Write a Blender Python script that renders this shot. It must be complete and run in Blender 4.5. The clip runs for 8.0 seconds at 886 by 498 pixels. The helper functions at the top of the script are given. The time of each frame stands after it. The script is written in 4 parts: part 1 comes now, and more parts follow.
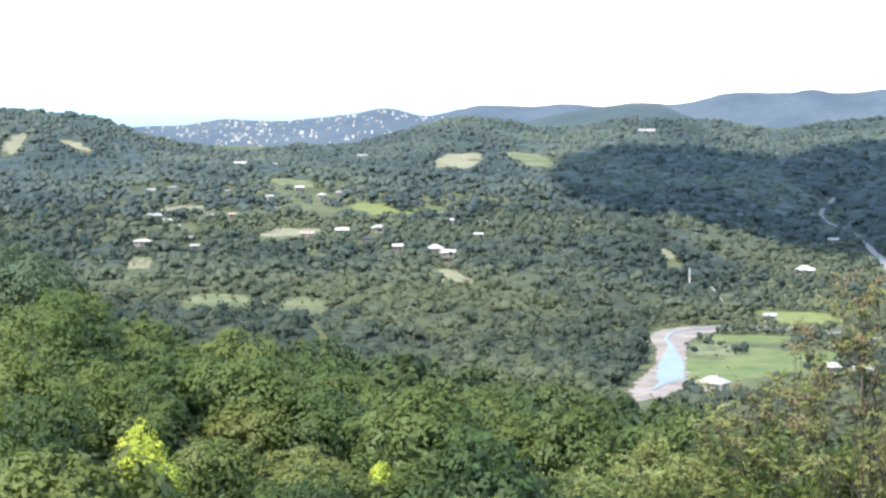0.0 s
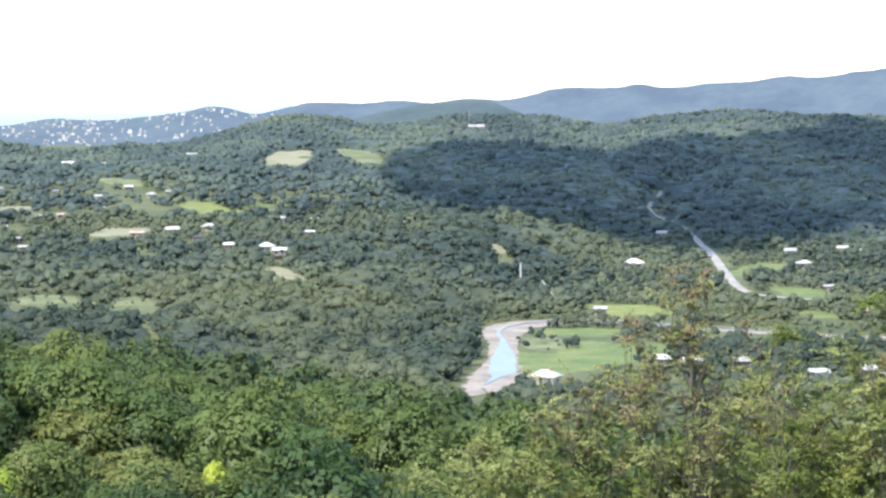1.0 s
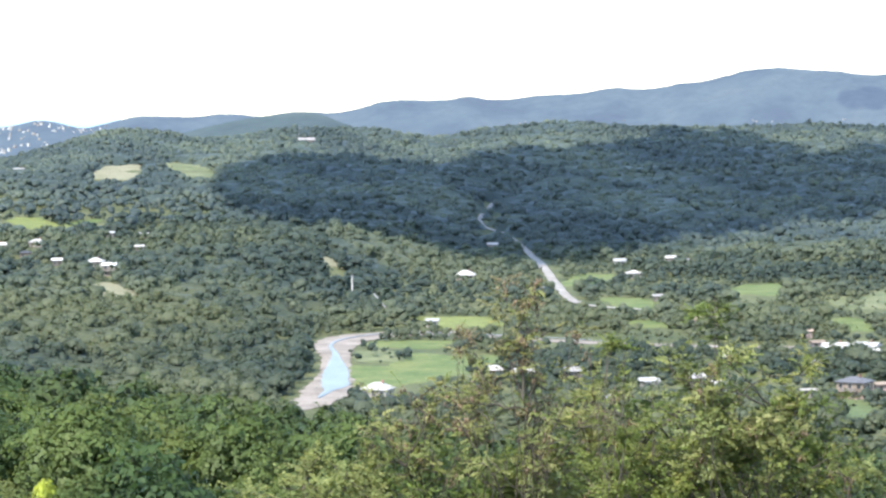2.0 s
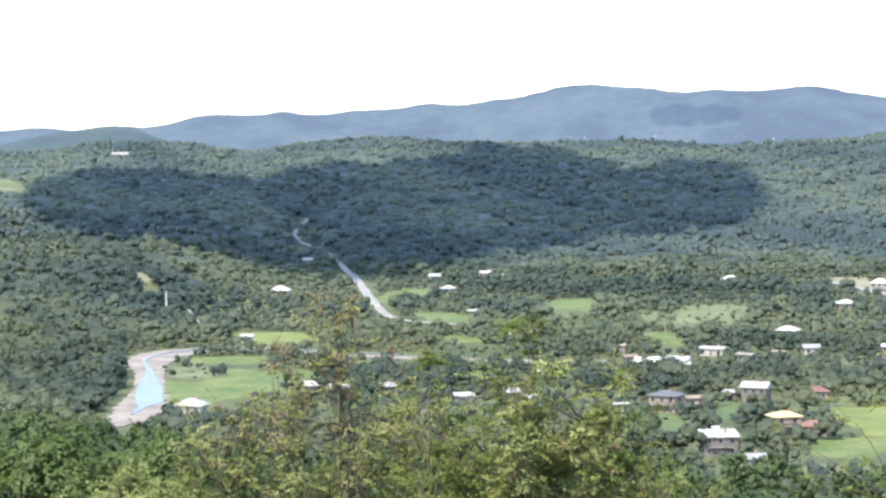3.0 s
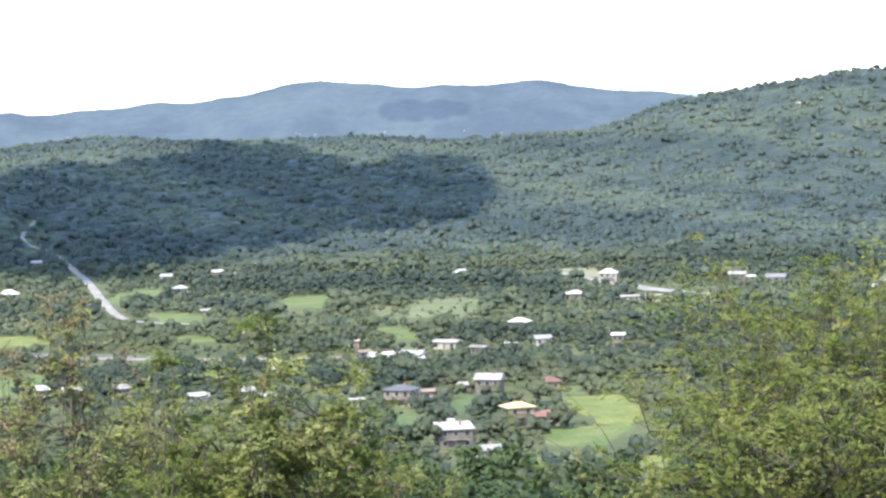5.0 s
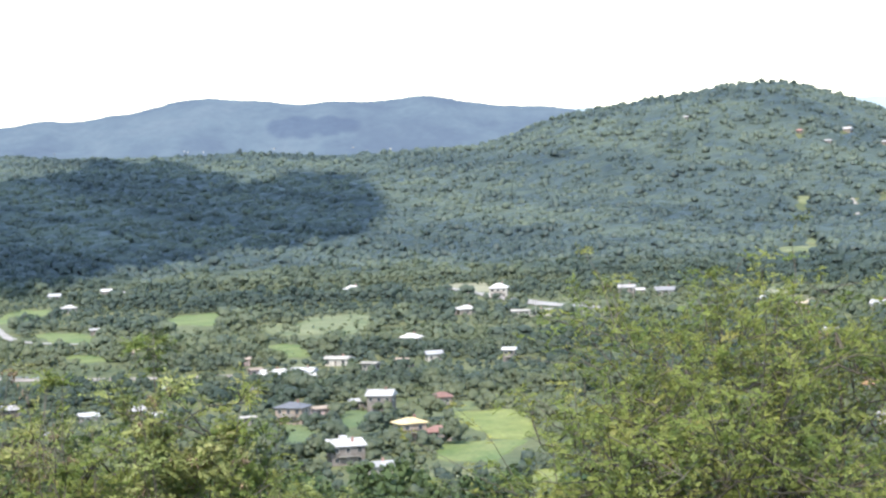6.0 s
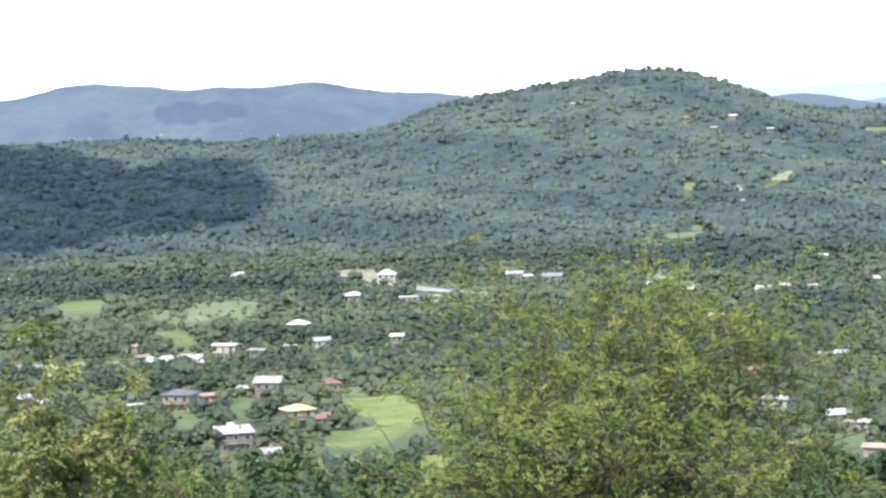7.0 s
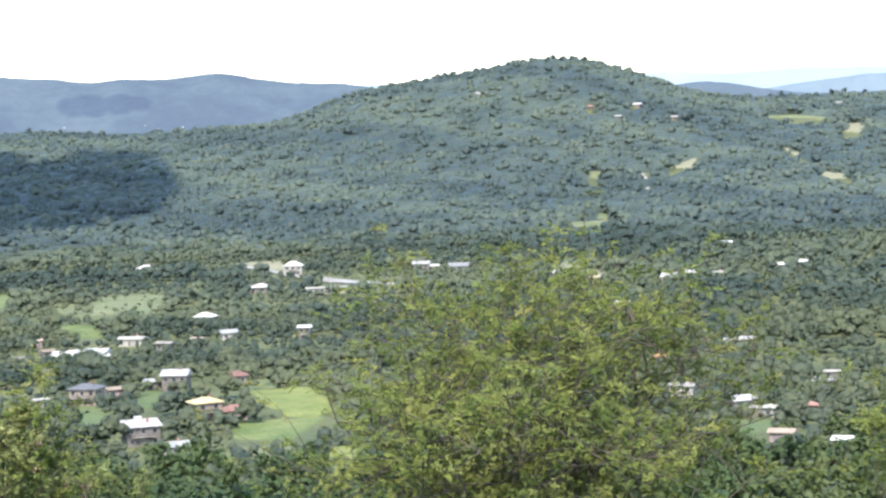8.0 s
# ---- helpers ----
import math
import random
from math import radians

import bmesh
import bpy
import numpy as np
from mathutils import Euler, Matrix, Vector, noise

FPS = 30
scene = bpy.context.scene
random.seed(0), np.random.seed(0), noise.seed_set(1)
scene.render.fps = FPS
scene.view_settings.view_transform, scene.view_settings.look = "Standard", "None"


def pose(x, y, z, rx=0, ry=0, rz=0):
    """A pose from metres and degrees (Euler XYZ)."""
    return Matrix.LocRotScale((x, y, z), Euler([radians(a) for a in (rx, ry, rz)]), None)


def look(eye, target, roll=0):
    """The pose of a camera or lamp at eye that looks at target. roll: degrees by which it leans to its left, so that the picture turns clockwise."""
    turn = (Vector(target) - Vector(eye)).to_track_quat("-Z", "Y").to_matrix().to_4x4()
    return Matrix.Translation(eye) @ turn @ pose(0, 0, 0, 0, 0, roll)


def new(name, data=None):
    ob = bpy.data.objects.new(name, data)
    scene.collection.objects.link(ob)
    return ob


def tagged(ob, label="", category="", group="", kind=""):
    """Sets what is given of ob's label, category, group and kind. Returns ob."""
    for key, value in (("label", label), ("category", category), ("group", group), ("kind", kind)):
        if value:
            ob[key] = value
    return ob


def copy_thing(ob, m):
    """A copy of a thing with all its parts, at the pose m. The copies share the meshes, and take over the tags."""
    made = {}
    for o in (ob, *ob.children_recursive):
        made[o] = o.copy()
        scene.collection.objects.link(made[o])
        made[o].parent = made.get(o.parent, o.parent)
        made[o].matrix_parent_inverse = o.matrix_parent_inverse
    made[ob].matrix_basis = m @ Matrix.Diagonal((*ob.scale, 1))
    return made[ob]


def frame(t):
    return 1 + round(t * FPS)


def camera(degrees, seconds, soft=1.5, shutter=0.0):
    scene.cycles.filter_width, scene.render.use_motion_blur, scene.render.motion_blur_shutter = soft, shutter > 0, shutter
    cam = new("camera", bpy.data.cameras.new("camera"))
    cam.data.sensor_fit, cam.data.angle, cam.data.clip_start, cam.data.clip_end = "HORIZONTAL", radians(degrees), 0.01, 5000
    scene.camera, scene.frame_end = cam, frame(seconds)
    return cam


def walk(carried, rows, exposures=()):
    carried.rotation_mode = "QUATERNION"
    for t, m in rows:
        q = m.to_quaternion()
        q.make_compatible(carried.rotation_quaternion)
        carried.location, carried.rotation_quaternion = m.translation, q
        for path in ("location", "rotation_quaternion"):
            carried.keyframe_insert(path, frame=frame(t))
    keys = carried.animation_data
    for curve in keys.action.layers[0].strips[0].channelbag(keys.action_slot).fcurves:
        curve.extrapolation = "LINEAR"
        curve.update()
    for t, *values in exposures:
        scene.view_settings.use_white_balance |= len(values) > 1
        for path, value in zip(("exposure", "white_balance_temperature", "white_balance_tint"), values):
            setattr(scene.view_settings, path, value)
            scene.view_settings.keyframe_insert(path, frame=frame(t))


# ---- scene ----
# ---- camera ----
cam = camera(22.0, 8.0, soft=2.5)
EYE = 90.0
# seconds, turn to the right, tilt, lean to the left
ROWS = [
    (0.0, 0.0, -3.5, 0.0), (0.5, 2.075, -3.425, -0.379), (1.0, 4.241, -3.598, -0.483), (1.5, 6.441, -3.537, -0.63),
    (1.7, 7.224, -3.419, -0.70), (2.8, 12.239, -3.067, -0.594), (3.0, 13.143, -2.988, -0.506), (3.5, 14.99, -3.076, -0.452),
    (4.0, 16.847, -3.344, -0.839), (4.5, 18.338, -3.374, -1.185), (5.0, 19.875, -3.178, -1.387), (6.3, 23.485, -2.84, -1.961),
    (6.5, 24.075, -2.922, -1.973), (7.0, 25.453, -3.281, -1.741), (7.5, 26.537, -3.455, -1.712), (8.0, 27.796, -3.601, -2.168),
]
walk(cam, [(t, pose(0, 0, EYE, 0, 0, -turn) @ pose(0, 0, 0, 90 + tilt, 0, 0) @ pose(0, 0, 0, 0, 0, lean)) for t, turn, tilt, lean in ROWS])

# ---- light ----
SUN_ELEVATION, SUN_AZIMUTH = 54.0, -140.0  # azimuth: degrees to the right of straight ahead
world = bpy.data.worlds.new("world")
scene.world = world
world.use_nodes = True
wn = world.node_tree
sky = wn.nodes.new("ShaderNodeTexSky")
sky.sky_type = "NISHITA"
sky.sun_disc = False
sky.sun_elevation = radians(SUN_ELEVATION)
sky.sun_rotation = radians(SUN_AZIMUTH)
sky.air_density, sky.dust_density, sky.ozone_density = 1.0, 0.6, 1.5
wn.nodes["Background"].inputs[1].default_value = 0.15
wn.links.new(sky.outputs[0], wn.nodes["Background"].inputs[0])
sun_way = Vector((math.sin(radians(SUN_AZIMUTH)) * math.cos(radians(SUN_ELEVATION)),
                  math.cos(radians(SUN_AZIMUTH)) * math.cos(radians(SUN_ELEVATION)), math.sin(radians(SUN_ELEVATION))))
lamp = bpy.data.lights.new("sun", "SUN")
lamp.energy, lamp.angle, lamp.color = 2.0, radians(0.53), (1.0, 0.96, 0.9)
new("sun", lamp).matrix_world = look(sun_way * 3000, (0, 0, 0))
scene.view_settings.exposure = 1.97
# ---- materials ----
def material(name, rough=0.8, spec=0.3, metal=0.0):
    m = bpy.data.materials.new(name)
    m.use_nodes = True
    b = m.node_tree.nodes["Principled BSDF"]
    b.inputs["Roughness"].default_value = rough
    b.inputs["Specular IOR Level"].default_value = spec
    b.inputs["Metallic"].default_value = metal
    return m, m.node_tree.nodes, m.node_tree.links, b


def noise_node(nodes, links, scale, detail=4.0, rough=0.6):
    co = nodes.new("ShaderNodeNewGeometry")
    t = nodes.new("ShaderNodeTexNoise")
    t.inputs["Scale"].default_value, t.inputs["Detail"].default_value, t.inputs["Roughness"].default_value = scale, detail, rough
    links.new(co.outputs["Position"], t.inputs["Vector"])
    return t.outputs["Fac"]


def ramp_node(nodes, links, fac, stops):
    r = nodes.new("ShaderNodeValToRGB")
    while len(r.color_ramp.elements) < len(stops):
        r.color_ramp.elements.new(0.5)
    for e, (p, c) in zip(r.color_ramp.elements, stops):
        e.position, e.color = p, (*c, 1)
    links.new(fac, r.inputs["Fac"])
    return r.outputs["Color"]


def mix_node(nodes, links, fac, a, b, blend="MIX"):
    m = nodes.new("ShaderNodeMix")
    m.data_type, m.blend_type = "RGBA", blend
    for value, slot in ((fac, 0), (a, 6), (b, 7)):
        if isinstance(value, (int, float)):
            m.inputs[slot].default_value = value
        elif isinstance(value, tuple):
            m.inputs[slot].default_value = (*value, 1)
        else:
            links.new(value, m.inputs[slot])
    return m.outputs[2]


def bump_node(nodes, links, bsdf, fac, strength, distance):
    b = nodes.new("ShaderNodeBump")
    b.inputs["Strength"].default_value, b.inputs["Distance"].default_value = strength, distance
    links.new(fac, b.inputs["Height"])
    links.new(b.outputs["Normal"], bsdf.inputs["Normal"])


def mottled(name, c1, c2, big, small, rough=0.85, spec=0.2, relief=0.0, metal=0.0, wear=False):
    """A surface of two colours, mottled at two scales (per metre)."""
    m, nodes, links, b = material(name, rough, spec, metal)
    f1, f2 = noise_node(nodes, links, big), noise_node(nodes, links, small, 5)
    c = ramp_node(nodes, links, f1, [(0.35, c1), (0.65, c2)])
    if wear:
        info = nodes.new("ShaderNodeObjectInfo")
        c = mix_node(nodes, links, 1.0, c, ramp_node(nodes, links, info.outputs["Random"], [(0.0, (0.62, 0.62, 0.63)), (0.6, (1.05, 1.05, 1.05)), (1.0, (1.25, 1.25, 1.24))]), "MULTIPLY")
    g = ramp_node(nodes, links, f2, [(0.3, (0.72, 0.72, 0.72)), (0.7, (1.18, 1.18, 1.18))])
    links.new(mix_node(nodes, links, 1.0, c, g, "MULTIPLY"), b.inputs["Base Color"])
    if relief:
        bump_node(nodes, links, b, f2, 0.6, relief)
    return m


def foliage(name, stops, size, gloss=0.18, through_light=0.3, rounded=False, vary=0.5, mottle=1.0):
    """Leaves: the colour of each tree by its tint, mottled from clump to clump, a little light let through."""
    m, nodes, links, b = material(name, 0.55, gloss)
    at = nodes.new("ShaderNodeAttribute")
    at.attribute_name = "tint"
    info = nodes.new("ShaderNodeObjectInfo")
    shift = nodes.new("ShaderNodeMath")
    shift.operation = "MULTIPLY_ADD"
    shift.inputs[1].default_value = vary
    links.new(info.outputs["Random"], shift.inputs[0])
    links.new(at.outputs["Fac"], shift.inputs[2])
    c = ramp_node(nodes, links, shift.outputs[0], stops)
    f = noise_node(nodes, links, size, 3)
    def deep(*c):
        return tuple(1 + (k - 1) * mottle for k in c)

    g = ramp_node(nodes, links, f, [(0.3, deep(0.68, 0.72, 0.7)), (0.7, deep(1.28, 1.22, 1.15))])
    fine = noise_node(nodes, links, size * 4.5, 3, 0.7)
    c = mix_node(nodes, links, 1.0, c, ramp_node(nodes, links, fine, [(0.32, deep(0.66, 0.68, 0.66)), (0.68, deep(1.3, 1.28, 1.25))]), "MULTIPLY")
    c = mix_node(nodes, links, 1.0, c, g, "MULTIPLY")
    links.new(c, b.inputs["Base Color"])
    out = nodes.new("ShaderNodeAttribute")
    out.attribute_name = "outward"
    tr = nodes.new("ShaderNodeBsdfTranslucent")
    if rounded:
        turned = nodes.new("ShaderNodeVectorTransform")
        turned.vector_type, turned.convert_from, turned.convert_to = "NORMAL", "OBJECT", "WORLD"
        links.new(out.outputs["Vector"], turned.inputs[0])
        links.new(turned.outputs[0], b.inputs["Normal"])
    links.new(mix_node(nodes, links, 1.0, c, (1.3, 1.5, 0.6), "MULTIPLY"), tr.inputs["Color"])
    mix = nodes.new("ShaderNodeMixShader")
    mix.inputs[0].default_value = through_light
    links.new(b.outputs[0], mix.inputs[1])
    links.new(tr.outputs[0], mix.inputs[2])
    links.new(mix.outputs[0], nodes["Material Output"].inputs["Surface"])
    return m


GROUND = mottled("rough_grass", (0.066, 0.080, 0.032), (0.128, 0.130, 0.054), 0.025, 0.3, relief=0.4)
# the farther the wood, the more blue-grey haze is painted into its leaves
WOODS = foliage("hazed_wood_leaves", [(0.0, (0.044, 0.063, 0.058)), (0.5, (0.067, 0.090, 0.078)), (1.0, (0.110, 0.134, 0.096))], 0.35, gloss=0.3, rounded=True, vary=0.0, mottle=0.45)
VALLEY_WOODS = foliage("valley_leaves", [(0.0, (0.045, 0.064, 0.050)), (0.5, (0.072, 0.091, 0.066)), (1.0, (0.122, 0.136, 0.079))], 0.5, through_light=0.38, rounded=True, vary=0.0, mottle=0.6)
MIDDLE_WOODS = foliage("hazed_middle_leaves", [(0.0, (0.045, 0.064, 0.054)), (0.5, (0.070, 0.091, 0.072)), (1.0, (0.117, 0.136, 0.088))], 0.42, through_light=0.35, rounded=True, vary=0.0, mottle=0.55)
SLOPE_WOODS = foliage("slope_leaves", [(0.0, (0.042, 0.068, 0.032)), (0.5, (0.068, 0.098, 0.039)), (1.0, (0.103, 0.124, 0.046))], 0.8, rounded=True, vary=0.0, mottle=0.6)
NEAR_LEAVES = foliage("broad_leaves", [(0.0, (0.032, 0.060, 0.026)), (0.35, (0.064, 0.100, 0.034)), (0.75, (0.115, 0.150, 0.044)), (1.0, (0.165, 0.180, 0.056))], 1.2, rounded=True, vary=0.6, mottle=0.5)
LOCUST_LEAVES = foliage("locust_leaves", [(0.0, (0.130, 0.172, 0.045)), (0.5, (0.200, 0.218, 0.060)), (1.0, (0.262, 0.238, 0.080))], 6.0, through_light=0.3, vary=0.0, rounded=True)
DRY_LEAVES = foliage("shrub_leaves", [(0.0, (0.190, 0.218, 0.078)), (0.55, (0.260, 0.255, 0.105)), (1.0, (0.235, 0.195, 0.120))], 6.0, through_light=0.32, vary=0.0, rounded=True)
DARK_LEAVES = foliage("dark_leaves", [(0.0, (0.052, 0.080, 0.045)), (1.0, (0.110, 0.150, 0.082))], 1.2, rounded=True, mottle=0.5)
YELLOW_LEAVES = foliage("yellow_leaves", [(0.0, (0.36, 0.42, 0.06)), (1.0, (0.52, 0.55, 0.10))], 3.0, rounded=True)
SEED = mottled("dry_pods", (0.16, 0.11, 0.065), (0.28, 0.20, 0.12), 4.0, 40.0, 0.8)
BARK = mottled("bark", (0.06, 0.05, 0.036), (0.12, 0.10, 0.075), 3.0, 30.0, 0.9, relief=0.01)
FIELD = {
    "lime": mottled("lush_crop", (0.12, 0.145, 0.038), (0.20, 0.21, 0.062), 0.09, 0.8, relief=0.1),
    "meadow": mottled("mown_meadow", (0.088, 0.125, 0.036), (0.160, 0.175, 0.058), 0.07, 0.7, relief=0.1),
    "green": mottled("green_pasture", (0.080, 0.112, 0.042), (0.125, 0.148, 0.058), 0.05, 0.7, relief=0.1),
    "olive": mottled("dry_meadow", (0.10, 0.125, 0.05), (0.185, 0.185, 0.09), 0.07, 0.6, relief=0.1),
    "tan": mottled("stubble", (0.19, 0.18, 0.10), (0.25, 0.23, 0.14), 0.04, 0.6, relief=0.1),
}
GRAVEL = mottled("river_gravel", (0.20, 0.165, 0.13), (0.32, 0.272, 0.222), 0.08, 1.2, 0.9, relief=0.15)
ROAD_DUST = mottled("pale_road", (0.235, 0.21, 0.178), (0.325, 0.295, 0.255), 0.05, 0.8, 0.9)
WATER = mottled("river_water", (0.11, 0.125, 0.13), (0.16, 0.17, 0.17), 0.1, 1.5, 0.3, 0.12, relief=0.05)
SEA, _, _, sea_bsdf = material("sea", 0.5, 0.2)
sea_bsdf.inputs["Base Color"].default_value = (0.06, 0.12, 0.17, 1)
sea_nodes, sea_links = SEA.node_tree.nodes, SEA.node_tree.links
# sea haze painted in: the emission pales to white up the rising sheet
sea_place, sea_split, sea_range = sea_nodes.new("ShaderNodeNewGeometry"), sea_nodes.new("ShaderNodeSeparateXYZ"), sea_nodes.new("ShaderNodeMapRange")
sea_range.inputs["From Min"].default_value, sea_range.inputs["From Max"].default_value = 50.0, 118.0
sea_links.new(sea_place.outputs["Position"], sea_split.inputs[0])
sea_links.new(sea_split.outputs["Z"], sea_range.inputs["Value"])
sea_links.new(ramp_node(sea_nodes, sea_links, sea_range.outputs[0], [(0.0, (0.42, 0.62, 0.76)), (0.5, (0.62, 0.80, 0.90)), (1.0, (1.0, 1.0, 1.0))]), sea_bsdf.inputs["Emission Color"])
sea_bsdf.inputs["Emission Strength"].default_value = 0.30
PAINT = {}
for tone, c1, c2 in (("white", (0.37, 0.345, 0.31), (0.52, 0.485, 0.44)), ("grey", (0.26, 0.25, 0.235), (0.37, 0.355, 0.335)), ("dark", (0.085, 0.085, 0.09), (0.125, 0.125, 0.13)),
                     ("red", (0.25, 0.135, 0.105), (0.33, 0.19, 0.15)), ("orange", (0.46, 0.24, 0.12), (0.55, 0.32, 0.17)), ("yellow", (0.42, 0.31, 0.16), (0.52, 0.40, 0.21)),
                     ("brown", (0.14, 0.12, 0.10), (0.22, 0.185, 0.155)), ("tan", (0.32, 0.245, 0.18), (0.42, 0.325, 0.24)), ("pale", (0.26, 0.235, 0.195), (0.37, 0.335, 0.28)),
                     ("pink", (0.28, 0.20, 0.18), (0.36, 0.26, 0.24))):
    PAINT[tone] = mottled(tone + "_paint", c1, c2, 0.25, 3.0, 0.75, 0.15, relief=0.01, wear=True)
GLASS = mottled("window_glass", (0.03, 0.035, 0.04), (0.05, 0.055, 0.06), 0.5, 4.0, 0.08, 0.6)
CLOUD = mottled("cloud", (0.8, 0.8, 0.8), (0.85, 0.85, 0.85), 0.01, 0.05, 1.0, 0.0)


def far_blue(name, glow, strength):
    """The far mountains: wooded slopes behind many kilometres of air, its faint blue haze painted in as emission."""
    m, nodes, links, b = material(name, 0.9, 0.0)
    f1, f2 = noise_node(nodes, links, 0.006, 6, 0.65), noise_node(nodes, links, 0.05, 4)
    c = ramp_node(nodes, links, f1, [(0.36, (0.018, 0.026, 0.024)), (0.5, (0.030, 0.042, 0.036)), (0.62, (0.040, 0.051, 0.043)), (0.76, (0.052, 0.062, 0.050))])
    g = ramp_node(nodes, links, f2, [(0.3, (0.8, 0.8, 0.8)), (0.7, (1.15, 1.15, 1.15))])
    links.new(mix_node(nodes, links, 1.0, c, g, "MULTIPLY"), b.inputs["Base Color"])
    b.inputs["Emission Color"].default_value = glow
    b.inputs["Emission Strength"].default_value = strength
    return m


# the farther the range, the stronger and paler the painted haze
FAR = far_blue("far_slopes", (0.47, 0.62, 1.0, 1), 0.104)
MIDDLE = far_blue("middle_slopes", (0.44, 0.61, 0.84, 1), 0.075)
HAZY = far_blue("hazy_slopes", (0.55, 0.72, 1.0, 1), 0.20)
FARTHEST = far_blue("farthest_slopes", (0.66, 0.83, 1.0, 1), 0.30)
# ---- land ----
def smooth(a, b, v):
    s = np.clip((v - a) / (b - a), 0, 1)
    return s * s * (3 - 2 * s)


def bump(x, y, cx, cy, sx, sy, turn=0.0):
    c, s = math.cos(radians(turn)), math.sin(radians(turn))
    u, v = (x - cx) * c - (y - cy) * s, (x - cx) * s + (y - cy) * c
    return np.exp(-(u / sx) ** 2 - (v / sy) ** 2)


def ripple(x, y, size, seed, octaves=4):
    a = np.zeros_like(x)
    rng = np.random.RandomState(seed)
    for octave in range(octaves):
        for _ in range(3):
            way, off = rng.uniform(0, math.tau), rng.uniform(0, math.tau)
            k = math.tau / size * 2 ** octave * rng.uniform(0.7, 1.3)
            a += np.sin((x * math.cos(way) + y * math.sin(way)) * k + off) / 2 ** octave / 3
    return a


# knolls and dips along the wooded crest (every 1.2 degrees) and along the far range (every 0.8 degrees), in metres
CREST = [-5.1, -3.5, 3.0, -14.8, -12.5, -16.7, 1.8, -5.0, -2.3, 3.5, 2.8, -4.5, -3.7, 1.6, -2.1, -2.1, -12.3, -3.3, 0.7, 5.4, 1.0, 2.1, 1.5, -0.7, 3.1, -0.4, -0.7,
         -0.3, 0.5, -5.4, 5.3, 4.5, 0.6, -4.5, -1.4, -0.1, 2.3, -1.7, 1.8, 5.5, 9.1, 8.6, 7.9]
RANGE = [10, 2, -10, 3, -1, -3, 3, 5, 5, -2, 1, 2, 1, -1, 7, -7, 2, 1, -6, 3, -1, 1, -1, 0, 4, -5, 3, -13, -6, -9, 1, -1, -2, 1, -1, 7, -5, -2, -3, -7, -12, -16, -12, -17,
         -1, 0, 0, 0, 0, 0, 0, 3, 11, 11, 12, 4]


def knolls(a, first, step, wide, heights):
    """Rounded knolls side by side along a crest, by the bearing a in degrees."""
    return sum(h * np.exp(-((a - first - step * k) / wide) ** 2) for k, h in enumerate(heights))


def land(x, y):
    """Height of the ground."""
    x, y = np.asarray(x, float), np.asarray(y, float)
    r = np.hypot(x, y)
    # the hill on which the camera stands, with a long wooded spur
    z = 34.6 * np.exp(-(r / 45) ** 2) + 75 * bump(x, y, -150, 0, 260, 600) * (1 - 0.85 * smooth(470, 600, y)) * (1 - 0.18 * smooth(0, 60, x) * smooth(300, 450, y))
    z += 17 * bump(x, y, -76, 270, 30, 80)
    # the wooded bluff across the river
    edge = 70 + 0.28 * np.maximum(y - 930, 0) - 0.2 * np.maximum(930 - y, 0)
    shelf = 1 - smooth(edge - 70, edge + 15, x)
    z += shelf * (10 * smooth(690, 820, y) + 9 * smooth(850, 1500, y)) * (1 - 0.8 * smooth(1800, 2600, r))
    # the far side of the valley
    back = 65 * smooth(1420, 2700, r) * (1 - 0.75 * smooth(2850, 3500, r))
    z += back * (1 - 0.5 * bump(x, y, -170, 2700, 130, 700))
    z += 38 * bump(x, y, -560, 2250, 200, 380)
    z += 54 * bump(x, y, 1240, 2055, 160, 330, 31) + 32 * bump(x, y, 1095, 2135, 170, 330, 29)
    z += 5.5 * bump(x, y, 1240, 2055, 95, 330, 31)
    z += 7 * bump(x, y, 330, 2600, 200, 200) + 1.8 * bump(x, y, 720, 2560, 330, 200, 16)
    z += knolls(np.degrees(np.arctan2(x, y)), -11, 1.2, 1.05, CREST) * smooth(1900, 2450, r) * (1 - smooth(3100, 3600, r)) * (y > 0)
    z += ripple(x, y, 260, 5, 2) * (0.6 + 2.2 * smooth(1400, 2000, r)) * smooth(60, 300, r)
    return z


def peaks(x, y):
    """Height of the far mountains."""
    a, z = np.degrees(np.arctan2(x, y)), np.hypot(x, y)
    ridge = 30 + 40 * smooth(-9, -6, a) + 20 * np.exp(-((a + 1.3) / 0.8) ** 2) + 28 * smooth(-0.8, 1.2, a) + 6 * np.exp(-((a - 4.8) / 0.8) ** 2)
    ridge += 26 * smooth(5.2, 7.2, a) + 7 * np.exp(-((a - 9.2) / 0.45) ** 2) + 42 * smooth(10, 16, a) + 12 * np.exp(-((a - 16.9) / 1.2) ** 2)
    ridge += 8 * np.exp(-((a - 22.4) / 0.9) ** 2) - 8 * np.exp(-((a - 19.6) / 0.9) ** 2) - 45 * smooth(24.5, 28.5, a) - 24 * smooth(29.0, 32, a) - 10 * smooth(34, 38, a) + 5 * np.exp(-((a - 34.5) / 0.7) ** 2)
    ridge += knolls(a, -8, 0.8, 0.7, RANGE) + 4 * smooth(9, 13, a) * (1 - smooth(28, 33, a))
    ridge *= 1 + 0.012 * ripple(a, a * 0.0, 3.0, 8) + 0.006 * ripple(a, a * 0.0, 0.5, 9)
    fold = 1 - np.clip(np.abs(z - 4650) / 420, 0, 1) ** 1.3
    spur = 1 + 0.27 * ripple(x, y, 330, 3) * (1 - fold)
    return -20 + (ridge + 20) * fold * spur


def height(x, y):
    return float(land(np.array([x]), np.array([y]))[0])


